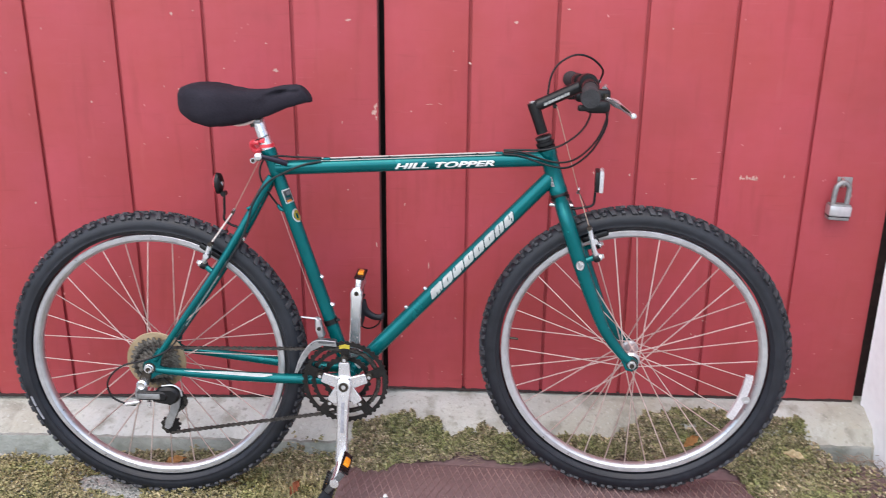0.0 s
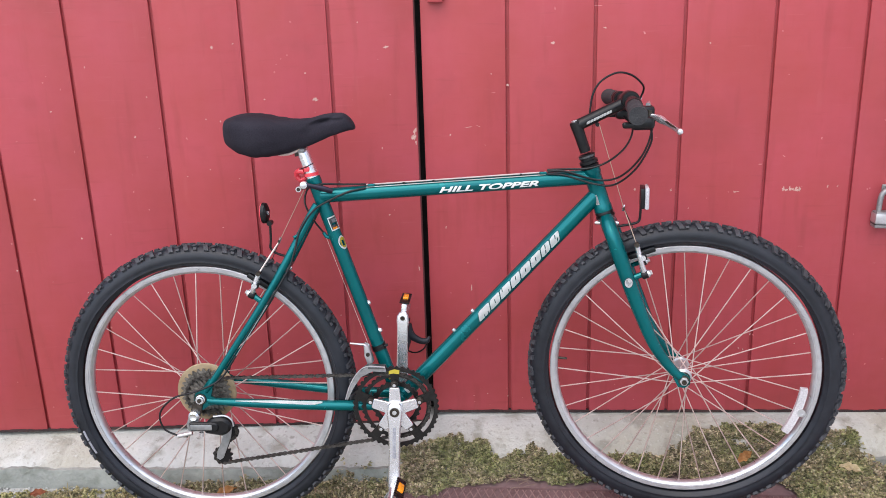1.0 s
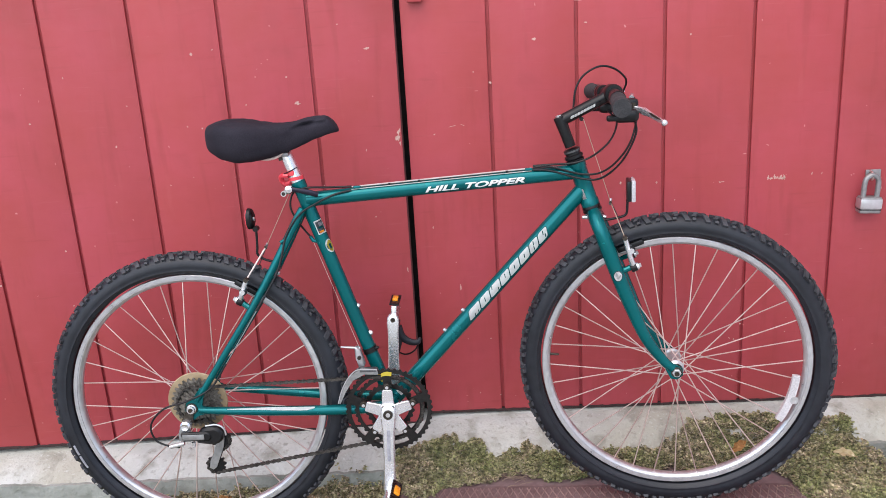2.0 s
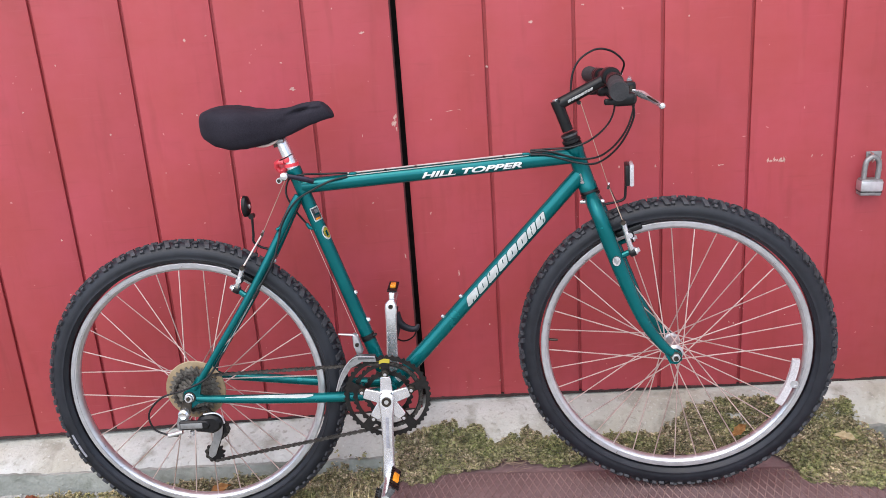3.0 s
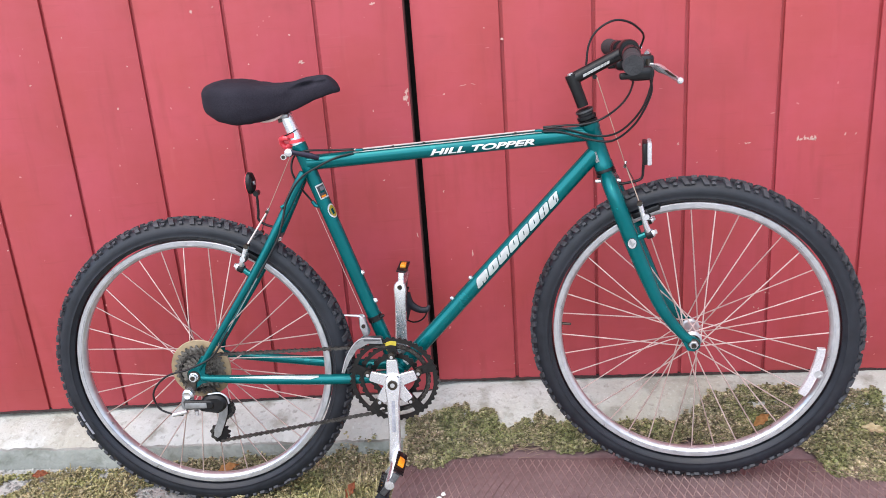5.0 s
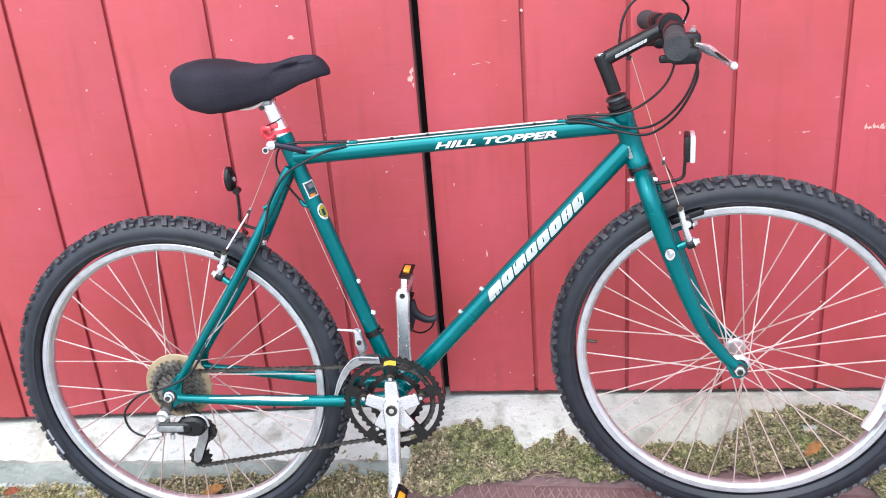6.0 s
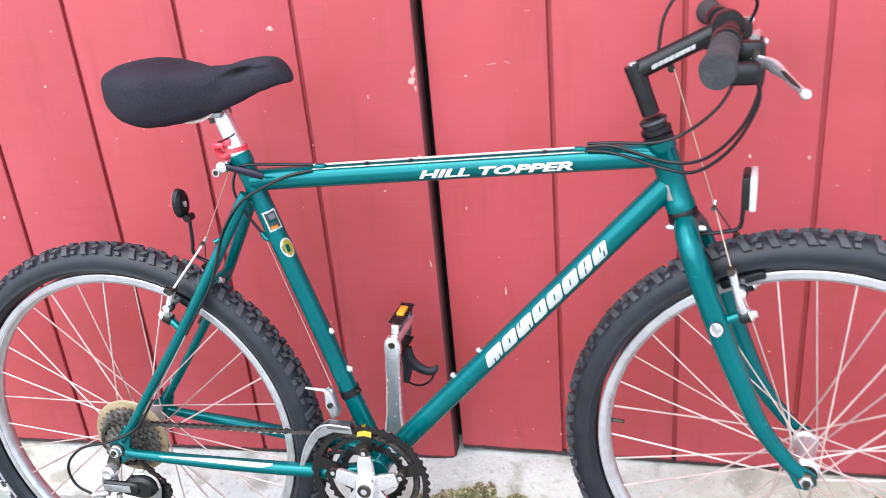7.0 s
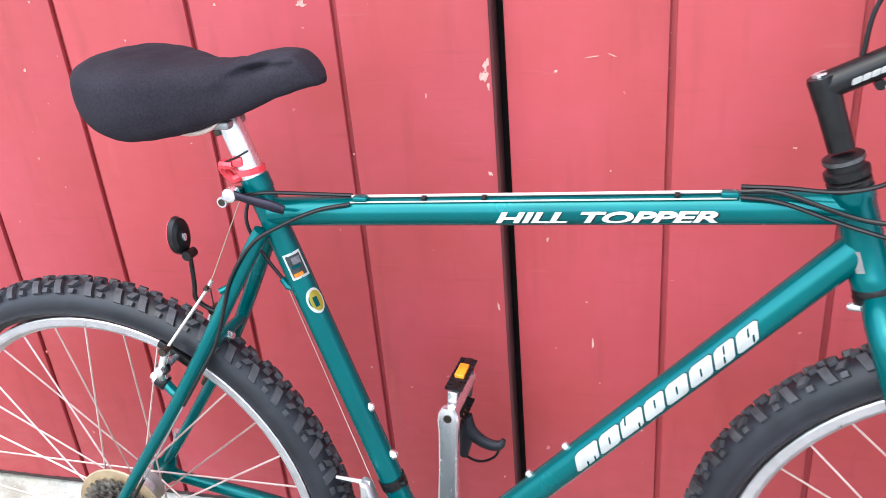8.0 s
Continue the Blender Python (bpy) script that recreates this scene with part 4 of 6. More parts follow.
ROWS_S = [(p.x, max(p.y, 0.002), p.z, q.z) for p, q in zip(fine_x, fine_z)]
# tucks of the cloth: from x to x, height at the start, slope, depth, width
CREASES = [(0.262, 0.338, 0.917, 0.36, 0.0065, 0.0042), (0.285, 0.345, 0.928, 0.10, 0.0045, 0.0030), (0.215, 0.300, 0.900, 0.22, 0.0030, 0.0030), (0.150, 0.230, 0.880, 0.10, 0.0014, 0.0040)]
bm = bmesh.new()
rings = []
for i, (x, w, zt, zb) in enumerate(ROWS_S):
    ring = []
    for k in range(56):
        a = 2 * math.pi * k / 56
        ca, sa = math.cos(a), math.sin(a)
        y = w * (abs(ca) ** 0.62) * (1 if ca > 0 else -1)
        if sa >= 0:
            z = (zt + zb * 0.55) / 1.55 + (zt - (zt + zb * 0.55) / 1.55) * (sa ** 0.75)
        else:
            mid = (zt + zb * 0.55) / 1.55
            z = mid - (mid - zb) * (abs(sa) ** 0.8) + float(np.interp(w, [0.015, 0.03, 0.06], [0.0, 0.003, 0.014])) * (1 - abs(ca))
        wr = 0.0014 * noise.noise(Vector((x * 60, y * 40, z * 70))) + 0.0016 * noise.noise(Vector((x * 22, y * 90, z * 22)))
        tuck = 0.0
        for x0, x1, z0, slope, deep, wide in CREASES:
            f = (x - x0) / (x1 - x0)
            if 0 < f < 1 and y < -0.004:
                off = (z - z0 - slope * (x - x0)) / wide
                tuck += deep * math.sin(math.pi * f) * (math.exp(-off * off) - 0.6 * math.exp(-(off - 1.9) ** 2))
        ring.append(bm.verts.new((x, y + tuck, z + wr)))
    rings.append(ring)
for a, b in zip(rings, rings[1:]):
    for k in range(56):
        bm.faces.new((a[k], a[(k + 1) % 56], b[(k + 1) % 56], b[k]))
bm.faces.new(rings[0])
bm.faces.new(rings[-1][::-1])
saddle = part("saddle", bm, CLOTH, bike, "saddle under a wrinkled black cloth cover", sharp=1.4)
bm = bmesh.new()
for s in (-1, 1):
    tube(spline([(0.178, 0.030 * s, 0.872), (0.205, 0.024 * s, 0.862), (0.232, 0.021 * s, 0.866), (0.250, 0.018 * s, 0.882)], 5), 0.0032, 8, bm=bm)
part("saddle_rail", bm, STEEL, saddle, "steel saddle rails")
SD = (ST_TOP - CRANK).normalized()
post = part("seat_post", tube([ST_TOP - SD * 0.02, ST_TOP + SD * 0.046, ST_TOP + SD * 0.056], [0.0133, 0.0133, 0.0120], 22), SILVER, bike, "bright alloy seat post")
part("post_clamp", box(0.240, 0, 0.869, 0.030, 0.040, 0.009, 0.003, m=None), DULL, post)
part("clamp_bolt", tube([(0.235, -0.008, 0.856), (0.233, -0.008, 0.866)], 0.004, 8), GREASY, post)
RP = ST_TOP + SD * 0.002
SROT = SD.to_track_quat("Y", "Z").to_matrix().to_4x4()
strap = part("post_bracket", lathe([(0.0135, -0.004), (0.0158, -0.004), (0.0158, 0.003), (0.0135, 0.003)], 24, m=Matrix.Translation(RP - SD * 0.003) @ SROT @ turn("X", 10), closed=True), REDPLASTIC, bike, "red plastic clamp round the seat post")
part("bracket_arm", tube(spline([(RP.x - 0.013, -0.010, RP.z + 0.004), (RP.x - 0.027, -0.008, RP.z + 0.004), (RP.x - 0.031, 0.0, RP.z - 0.006), (RP.x - 0.024, 0.004, RP.z - 0.016), (RP.x - 0.012, 0.004, RP.z - 0.012)], 4), 0.0056, 8), REDPLASTIC, strap)
part("bracket_pad", box(RP.x - 0.006, -0.0105, RP.z + 0.009, 0.014, 0.010, 0.013, 0.004, 2), REDPLASTIC, strap)
part("bracket_wire", tube(spline([(RP.x - 0.022, -0.012, RP.z + 0.008), (RP.x - 0.006, -0.0165, RP.z + 0.014), (RP.x + 0.008, -0.012, RP.z + 0.021)], 4), 0.0011, 6), BLACK, strap)
CP = ST_TOP - SD * 0.018
seat_clamp = part("seat_clamp", lathe([(0.0145, -0.008), (0.0161, -0.008), (0.0161, 0.008), (0.0145, 0.008)], 24, m=Matrix.Translation(CP) @ SROT, closed=True), TEAL, bike, "seat clamp with quick-release lever")
part("clamp_skewer", tube([(CP.x - 0.029, -0.030, CP.z - 0.013), (CP.x - 0.029, -0.016, CP.z - 0.013)], [0.0060, 0.0072, 0.0072, 0.0055], 12), ALLOY, seat_clamp, "bright skewer nut")
part("skewer_end", tube([(CP.x - 0.029, -0.0306, CP.z - 0.013), (CP.x - 0.029, -0.0295, CP.z - 0.013)], 0.0040, 10), GREASY, seat_clamp)
part("clamp_ears", box(CP.x - 0.021, -0.010, CP.z - 0.009, 0.014, 0.022, 0.012, 0.003, 2), TEAL, seat_clamp)
part("cam_head", lathe([(0.0045, -0.036), (0.0078, -0.034), (0.0085, -0.029), (0.0078, -0.022), (0.005, -0.020)], 16, m=at(CP.x - 0.017, 0, CP.z - 0.004)), SILVER, seat_clamp, "silver cam head")
part("release_lever", tube(spline([(CP.x - 0.014, -0.030, CP.z - 0.003), (CP.x + 0.006, -0.033, CP.z - 0.007), (CP.x + 0.028, -0.031, CP.z - 0.013), (CP.x + 0.044, -0.029, CP.z - 0.019)], 4), [0.0050, 0.0048, 0.0058, 0.0062, 0.0050], 12, flat=0.6), LEVER, seat_clamp, "dark metallic lever")

# reflectors
refl = part("rear_reflector", tube(spline([(0.165, 0, 0.709), (0.164, -0.001, 0.672), (0.163, -0.002, 0.655), (0.176, -0.001, 0.643), (0.196, 0, 0.636)], 5), 0.0028, 8), BLACK, bike, "red reflector on a black wire bracket")
RM = at(0.156, 0, 0.733, turn("Z", 75) @ Matrix.Diagonal((0.70, 0.85, 1.14, 1)))
part("reflector_body", lathe([(0.004, -0.0075), (0.014, -0.007), (0.0195, -0.003), (0.0205, 0.003), (0.0205, 0.006)], 24, m=RM), BLACK, refl)
part("reflector_lens", lathe([(0.0200, 0.006), (0.0195, 0.0085), (0.012, 0.0100)], 24, m=RM), REDPLASTIC, refl, "red lens")
part("reflector_bolt", lathe([(0.0042, -0.0070), (0.0042, -0.0105), (0.002, -0.0112)], 10, m=RM), SILVER, refl)
part("reflector_knuckle", tube([(0.165, -0.008, 0.711), (0.165, 0.008, 0.711)], 0.006, 10), BLACK, refl)
refl = part("front_reflector", moved(tube(spline([(0.962, 0, 0.748), (0.961, 0, 0.722), (0.958, 0, 0.704), (0.940, 0, 0.697), (0.897, 0, 0.690)], 5), 0.0028, 8), STEER), BLACK, bike, "clear reflector on a black wire bracket")
part("reflector_body", moved(box(0.964, 0, 0.757, 0.010, 0.048, 0.044, 0.003), STEER), BLACK, refl)
part("reflector_lens", moved(box(0.973, 0, 0.757, 0.009, 0.050, 0.046, 0.003), STEER), LENS, refl, "clear ribbed lens")

# cantilever brakes
def brake(name, m, piv, top, pad, yoke, up, arm_y, out, link_r, link_mat):
    """Two arms on studs that point along out, with pads, bolts and the wire to the yoke."""
    od = Vector((out[0], 0, out[1])).normalized()
    br = None
    for s in (-1, 1):
        pts = spline([(piv[0], arm_y * s, piv[1]), ((piv[0] * 2 + top[0]) / 3 - 0.001, (arm_y + 0.010) * s, (piv[1] * 2 + top[1]) / 3), (top[0], (arm_y + 0.012) * s, top[1])], 5)
        bm = moved(tube(pts, [0.0086, 0.0062, 0.0052, 0.0056], 12), m)
        arm = part(name if br is None else "brake_arm", bm, SILVER, bike if br is None else br, "silver cantilever brake" if br is None else "")
        br = br or arm
        pv = Vector((piv[0], (arm_y + 0.004) * s, piv[1]))
        part("brake_boss", moved(tube([pv - od * 0.007, pv - od * 0.005, pv + od * 0.005, pv + od * 0.007], [0.0078, 0.0092, 0.0092, 0.0080], 14), m), BLACK, br, "black spring barrel")
        part("pivot_collar", moved(tube([pv + od * 0.0065, pv + od * 0.0105], [0.0085, 0.0075], 14), m), SILVER, br)
        part("pivot_bolt", moved(tube([pv + od * 0.010, pv + od * 0.0155], [0.0052, 0.0046], 6), m), ALLOY, br)
        a = math.degrees(math.atan2(pad[3], pad[2]))
        pm = at(pad[0], 0.0195 * s, pad[1], turn("Y", -a))
        part("brake_pad", moved(box(0, 0, 0, 0.058, 0.011, 0.012, 0.003, m=pm), m), BLACK, br)
        part("pad_post", moved(tube([(pad[0], 0.022 * s, pad[1]), (pad[0], (arm_y + 0.022) * s, pad[1] + 0.001)], [0.0035, 0.0035, 0.0060, 0.0060], 10), m), SILVER, br)
        part("post_washer", moved(tube([(pad[0], (arm_y + 0.009) * s, pad[1] + 0.0004), (pad[0], (arm_y + 0.014) * s, pad[1] + 0.0006)], 0.0085, 12), m), BLACK, br)
        part("anchor_bolt", moved(tube([(top[0], (arm_y + 0.004) * s, top[1]), (top[0], (arm_y + 0.021) * s, top[1])], [0.0045, 0.0045, 0.0052], 8), m), GREASY, br)
        part("straddle_wire", moved(tube([(top[0], (arm_y + 0.012) * s, top[1]), yoke], link_r if s < 0 else 0.0010, 8), m), link_mat if s < 0 else CAGE, br)
    part("cable_yoke", moved(tube([Vector(yoke) - Vector((0.001, 0.007, 0.004)), Vector(yoke) + Vector((0.001, 0.004, 0.004))], [0.0030, 0.0055, 0.0055, 0.0030], 10), m), SILVER, br)
    part("yoke_bolt", moved(tube([Vector(yoke) - Vector((0, 0.011, 0)), Vector(yoke) - Vector((0, 0.005, 0))], 0.0030, 6), m), GREASY, br)
    part("brake_wire", moved(tube([yoke, up], 0.0008, 6), m), WIRE, br)
    return br


brake("rear_brake", Matrix.Identity(4), (0.126, 0.562), (0.147, 0.612), (0.1370, 0.585, 0.75, -0.5), (0.184, 0, 0.672), (0.246, 0, 0.786), 0.041, (-0.86, 0.5), 0.0019, INNER)
brake("front_brake", STEER, (0.972, 0.601), (0.953, 0.668), (0.966, 0.640, 0.88, 0.33), (0.926, 0, 0.733), (PULLEY.x + 0.004, 0, PULLEY.z), 0.044, (0.93, 0.36), 0.0010, WIRE)
for s in (-1, 1):
    part("brake_stud", tube([(0.154, 0.053 * s, 0.545), (0.141, 0.049 * s, 0.552), (0.128, 0.0445 * s, 0.561)], 0.0062, 10), TEAL, frame_ob)
    part("brake_stud", moved(tube([(0.945, 0.050 * s, 0.592), (0.966, 0.047 * s, 0.601)], 0.0065, 10), STEER), TEAL, fork)

# cables
def cable(name, pts, r=0.0022, mat=None, n=8):
    return part(name, tube(spline(pts, n), r, 8), mat or CABLE, bike)


br, bl = bar_at(-0.085), bar_at(0.085)
cable("brake_housing", [(bl.x + 0.034, 0.062, bl.z - 0.002), (bl.x + 0.040, 0.050, bl.z + 0.020), (0.962, 0.030, 0.991), (0.938, 0.014, 1.008), (0.908, 0.007, 1.013), (0.876, 0.004, 0.997), (0.859, 0.003, 0.970), (0.853, 0.002, 0.932)])
cable("rear_brake_housing", [(br.x + 0.038, -0.062, br.z - 0.004), (0.968, -0.075, 0.905), (0.950, -0.070, 0.850), (0.912, -0.046, 0.806), (0.868, -0.026, 0.796), (0.800, -0.014, 0.814), (0.765, -0.010, 0.8135)])
cable("shift_housing", [(0.958, -0.105, 0.915), (0.963, -0.095, 0.880), (0.938, -0.078, 0.826), (0.900, -0.050, 0.790), (0.862, -0.026, 0.788), (0.800, -0.016, 0.806), (0.765, -0.013, 0.809)])
cable("shift_housing", [(0.940, 0.100, 0.915), (0.950, 0.050, 0.895), (0.930, 0.005, 0.862), (0.890, -0.022, 0.834), (0.850, -0.024, 0.821), (0.800, -0.010, 0.818), (0.765, -0.005, 0.8165)])
tta = lambda f, y, dz: (TT_A.lerp(TT_B, f).x, y, TT_A.lerp(TT_B, f).z + dz + 0.0020)
for y, dz, r in ((-0.012, 0.0105, 0.0009), (-0.0055, 0.0150, 0.0016)):
    part("bare_wire", tube([tta(0.17, y, dz + 0.0008), tta(0.83, y, dz + 0.0008)], r, 6), INNER, bike, "bare inner cable along the top tube")
for f in (0.19, 0.82):
    part("cable_stop", box(*tta(f, -0.008, 0.0145), 0.016, 0.012, 0.006, 0.002), TEAL, frame_ob)
for f in (0.31, 0.42, 0.74):
    part("cable_ring", box(*tta(f, -0.009, 0.0145), 0.005, 0.008, 0.004, 0.001), BLACK, frame_ob)
cable("rear_brake_housing", [tta(0.17, -0.004, 0.0165), (0.330, -0.008, 0.794), (0.290, -0.018, 0.797), (0.262, -0.014, 0.792), (0.248, 0.0, 0.789)])
cable("shift_housing", [tta(0.17, -0.0135, 0.010), (0.345, -0.020, 0.780), (0.306, -0.024, 0.764), (0.268, -0.030, 0.742), (0.238, -0.038, 0.700), (0.225, -0.048, 0.655), (0.213, -0.054, 0.622), (0.187, -0.061, 0.580), (0.164, -0.065, 0.545)])
part("bare_wire", tube([(0.164, -0.065, 0.545), (0.088, -0.071, 0.432)], 0.0011, 6), DULL, bike)
cable("shift_housing", [(0.088, -0.071, 0.432), (0.050, -0.078, 0.380), (0.000, -0.084, 0.356), (-0.055, -0.086, 0.340), (-0.088, -0.086, 0.305), (-0.082, -0.086, 0.268), (-0.050, -0.087, 0.252), (-0.030, -0.087, 0.250)])
cable("shift_housing", [(0.266, 0.019, 0.794), (0.248, 0.014, 0.780), (0.243, 0.006, 0.755), (0.252, 0.003, 0.730), (0.266, 0.001, 0.708), (0.282, 0.0, 0.687)])
part("cable_stop", tube([(0.233, -0.036, 0.690), (0.224, -0.041, 0.686)], [0.0036, 0.0048, 0.0036], 8), TEAL, frame_ob)
part("cable_stop", tube([(0.281, 0, 0.688), (0.287, 0, 0.679), (0.296, 0, 0.676)], [0.0040, 0.0046, 0.0040], 8), TEAL, frame_ob)
part("bare_wire", tube([(0.285, 0, 0.682), (0.374, -0.016, 0.425)], 0.0006, 6), STEEL, bike)

# cranks, rings, chain
DOWN = Vector((-0.040, 0, -1)).normalized()


def crank_arm(y, d, name, label, reach=0.174):
    """A tapered forged arm along d, at the side y."""
    s = 1 if y > 0 else -1
    a, b = CRANK + Vector((0, y, 0)), CRANK + d * reach + Vector((0, y + 0.012 * s, 0))
    side = Vector((d.z, 0, -d.x))
    bm = bmesh.new()
    rings = []
    for f, w, dep in ((-0.105, 0.010, 0.006), (-0.085, 0.0145, 0.0075), (0.0, 0.0170, 0.0085), (0.10, 0.0155, 0.0085), (0.22, 0.0132, 0.008), (0.55, 0.0122, 0.0070), (0.86, 0.0128, 0.0066), (0.96, 0.0142, 0.0066), (1.03, 0.0130, 0.0062), (1.08, 0.0080, 0.005)):
        q = a.lerp(b, f)
        ch = 0.0026
        ring = [(-w, -dep + ch), (-w + ch, -dep), (w - ch, -dep), (w, -dep + ch), (w, dep - ch), (w - ch, dep), (-w + ch, dep), (-w, dep - ch)]
        rings.append([bm.verts.new(q + side * u_ + Vector((0, v_, 0))) for u_, v_ in ring])
    for r0, r1 in zip(rings, rings[1:]):
        for n_ in range(8):
            bm.faces.new((r0[n_], r0[(n_ + 1) % 8], r1[(n_ + 1) % 8], r1[n_]))
    bm.faces.new(rings[0])
    bm.faces.new(rings[-1][::-1])
    arm = part(name, bm, SILVER, bike, label, sharp=0.5)
    part("arm_groove", prism([(-0.0035, 0.035), (0.0035, 0.035), (0.0035, 0.105), (-0.0035, 0.105)], -0.0006, 0.0006, m=Matrix.Translation(a + Vector((0, 0.0078 * s, 0))) @ Matrix((( side.x, 0, d.x, 0), (0, 1, 0.069 * s, 0), (side.z, 0, d.z, 0), (0, 0, 0, 1)))), FADED, arm)
    part("dust_cap", lathe([(0.0105, y + 0.002 * s), (0.0105, y + 0.0105 * s), (0.009, y + 0.0110 * s), (0.004, y + 0.0100 * s)], 18, m=at(CRANK.x, 0, CRANK.z)), GREASY, arm)
    part("axle_bolt", lathe([(0.0050, y + 0.0095 * s), (0.0050, y + 0.0115 * s), (0.0025, y + 0.0118 * s)], 8, m=at(CRANK.x, 0, CRANK.z)), ALLOY, arm)
    part("pedal_eye", lathe([(0.0030, y + 0.0046 * s), (0.0055, y + 0.0042 * s), (0.0055, y + 0.0195 * s), (0.003, y + 0.0190 * s)], 12, m=at(b.x, 0, b.z)), GREASY, arm)
    return arm, b


right_arm, RB = crank_arm(-0.080, DOWN, "right_crank_arm", "scuffed silver alloy crank arm pointing down")
_, LB = crank_arm(0.080, -DOWN, "left_crank_arm", "scuffed silver alloy crank arm pointing up", 0.158)
bm = bmesh.new()
for k in range(5):
    m = at(CRANK.x, 0, CRANK.z) @ turn("Y", -90 - 72 * k)
    prism([(0.004, -0.0150), (0.020, -0.0130), (0.048, -0.0112), (0.0515, -0.0095), (0.0515, 0.0095), (0.048, 0.0112), (0.020, 0.0130), (0.004, 0.0150)], -0.068 - 0.0002 * k, -0.076 - 0.0002 * k, bm=bm, m=m, bevel=0.0012)
spider = part("crank_spider", bm, SILVER, right_arm, "five-armed silver spider")
for k in range(5):
    m = at(CRANK.x, 0, CRANK.z) @ turn("Y", -90 - 72 * k) @ at(0.0565, 0, 0)
    part("ring_bolt", lathe([(0.0072, -0.060), (0.0072, -0.0700), (0.0052, -0.0706), (0.0050, -0.0745), (0.0028, -0.0745), (0.0022, -0.0715)], 12, m=m), GREASY, right_arm)
    part("bolt_head", lathe([(0.0036, -0.0742), (0.0036, -0.0752), (0.0020, -0.0754)], 10, m=m), ALLOY, right_arm)
for n, rt, y, ri, lab in ((46, 0.0955, -0.058, 0.0840, "large dark chainring"), (36, 0.0775, -0.050, 0.0670, "middle dark chainring"), (26, 0.0555, -0.042, 0.043, "small dark chainring")):
    ring = moved(toothed(n, rt, rt - 0.0034, ri, y - 0.0016, y + 0.0016), at(*CRANK))
    part("chainring", ring, RINGS, right_arm, lab)
for k in range(5):
    m = at(CRANK.x, 0, CRANK.z) @ turn("Y", -90 - 72 * k)
    part("ring_tab", prism([(0.050, -0.009), (0.064, -0.009), (0.0855, -0.0115), (0.0855, 0.0115), (0.064, 0.009), (0.050, 0.009)], -0.0565, -0.0595, m=m), RINGS, right_arm)
part("ring_sticker", prism([(-0.013, 0.077), (-0.002, 0.079), (0.010, 0.077), (0.011, 0.086), (0.0, 0.088), (-0.011, 0.085)], -0.0596, -0.0606, m=at(CRANK.x, 0, CRANK.z)), YELLOW, right_arm, "yellow sticker on the large ring")


def pedal(p, s, m):
    """Cage pedal hanging on edge with its toe clip down; p is the end of its arm."""
    axle = part("pedal", moved(tube([(0, 0.006 * s, 0), (0, 0.100 * s, 0)], [0.010, 0.0155, 0.014, 0.014, 0.014, 0.010], 14), m), SILVER, bike, "silver pedal in a black toothed cage, amber reflectors")
    for x in (-0.031, 0.031):
        bm = box(x, 0.054 * s, 0, 0.003, 0.082, 0.010, 0.001)
        for k in range(8):
            for z in (-0.008, 0.008):
                box(x, (0.0175 + 0.0103 * k) * s, z, 0.0030, 0.006, 0.007, bm=bm)
        part("cage_plate", moved(bm, m), BLACK, axle)
        part("pedal_reflector", moved(box(x * 1.11, 0.056 * s, 0, 0.007, 0.030, 0.013, 0.0015), m), ORANGE, axle, "amber reflector")
    for y in (0.014, 0.095):
        part("cage_bar", moved(box(0, y * s, 0, 0.058, 0.006, 0.013, 0.002), m), SILVER if y < 0.05 else CAGE, axle)
    rise = [(0.034, 0.008), (0.056, 0.015), (0.068, 0.030), (0.073, 0.046), (0.070, 0.058), (0.060, 0.063)]
    bridge = part("toe_bridge", moved(tube(spline([(x, 0.056 * s, z) for x, z in rise], 4), [0.010, 0.011, 0.009, 0.008, 0.007, 0.003], 10, flat=0.8), m), SIDEWALL, axle, "dusty black toe bridge")
    part("toe_plate", moved(tube([(0.046, 0.056 * s, 0.010), (0.074, 0.056 * s, 0.011), (0.100, 0.056 * s, 0.009)], [0.011, 0.009, 0.006], 10, flat=0.8), m), SIDEWALL, bridge)
    loop = [(0.074, 0.059), (0.090, 0.053), (0.101, 0.040), (0.104, 0.026), (0.099, 0.011)]
    part("toe_strap", moved(tube(spline([(x, 0.056 * s, z) for x, z in loop], 5), 0.0020, 6), m), BLACK, axle)
    return axle


pedal(LB, 1, at(LB.x, LB.y, LB.z, turn("Y", 96)))
pedal(RB, -1, at(RB.x, RB.y, RB.z, turn("Y", 128)))

# freewheel with spoke guard
part("freewheel", lathe([(0.018, -0.030), (0.018, -0.064), (0.011, -0.066)], 20, m=at(*REAR)), GREASY, rear_wheel, "greasy freewheel")
for k, (n, r) in enumerate(((28, 0.0575), (24, 0.0495), (21, 0.0435), (18, 0.0375), (16, 0.0335), (14, 0.0295), (13, 0.0275))):
    y = -0.032 - 0.005 * k
    part("sprocket", moved(toothed(n, r, r - 0.006, 0.014, y - 0.001, y + 0.001), at(*REAR)), COGS, rear_wheel)
part("spoke_guard", lathe([(0.020, -0.0265), (0.066, -0.0245), (0.0675, -0.025), (0.066, -0.027), (0.020, -0.029)], 48, m=at(*REAR)), PIE, rear_wheel, "yellowed plastic spoke guard")
for s in (-1, 1):
    part("washer", lathe([(0.0128, 0.0696 * s), (0.0128, 0.0712 * s), (0.006, 0.0714 * s)], 18, m=at(*REAR)), GREASY, rear_wheel, "dark washer")
    part("axle_nut", lathe([(0.0105, 0.0695 * s), (0.0105, 0.0735 * s), (0.0088, 0.0745 * s), (0.0085, 0.080 * s), (0.0055, 0.0805 * s), (0.0055, 0.0775 * s)], 12, m=at(*REAR)), SILVER, rear_wheel, "bright axle nut")
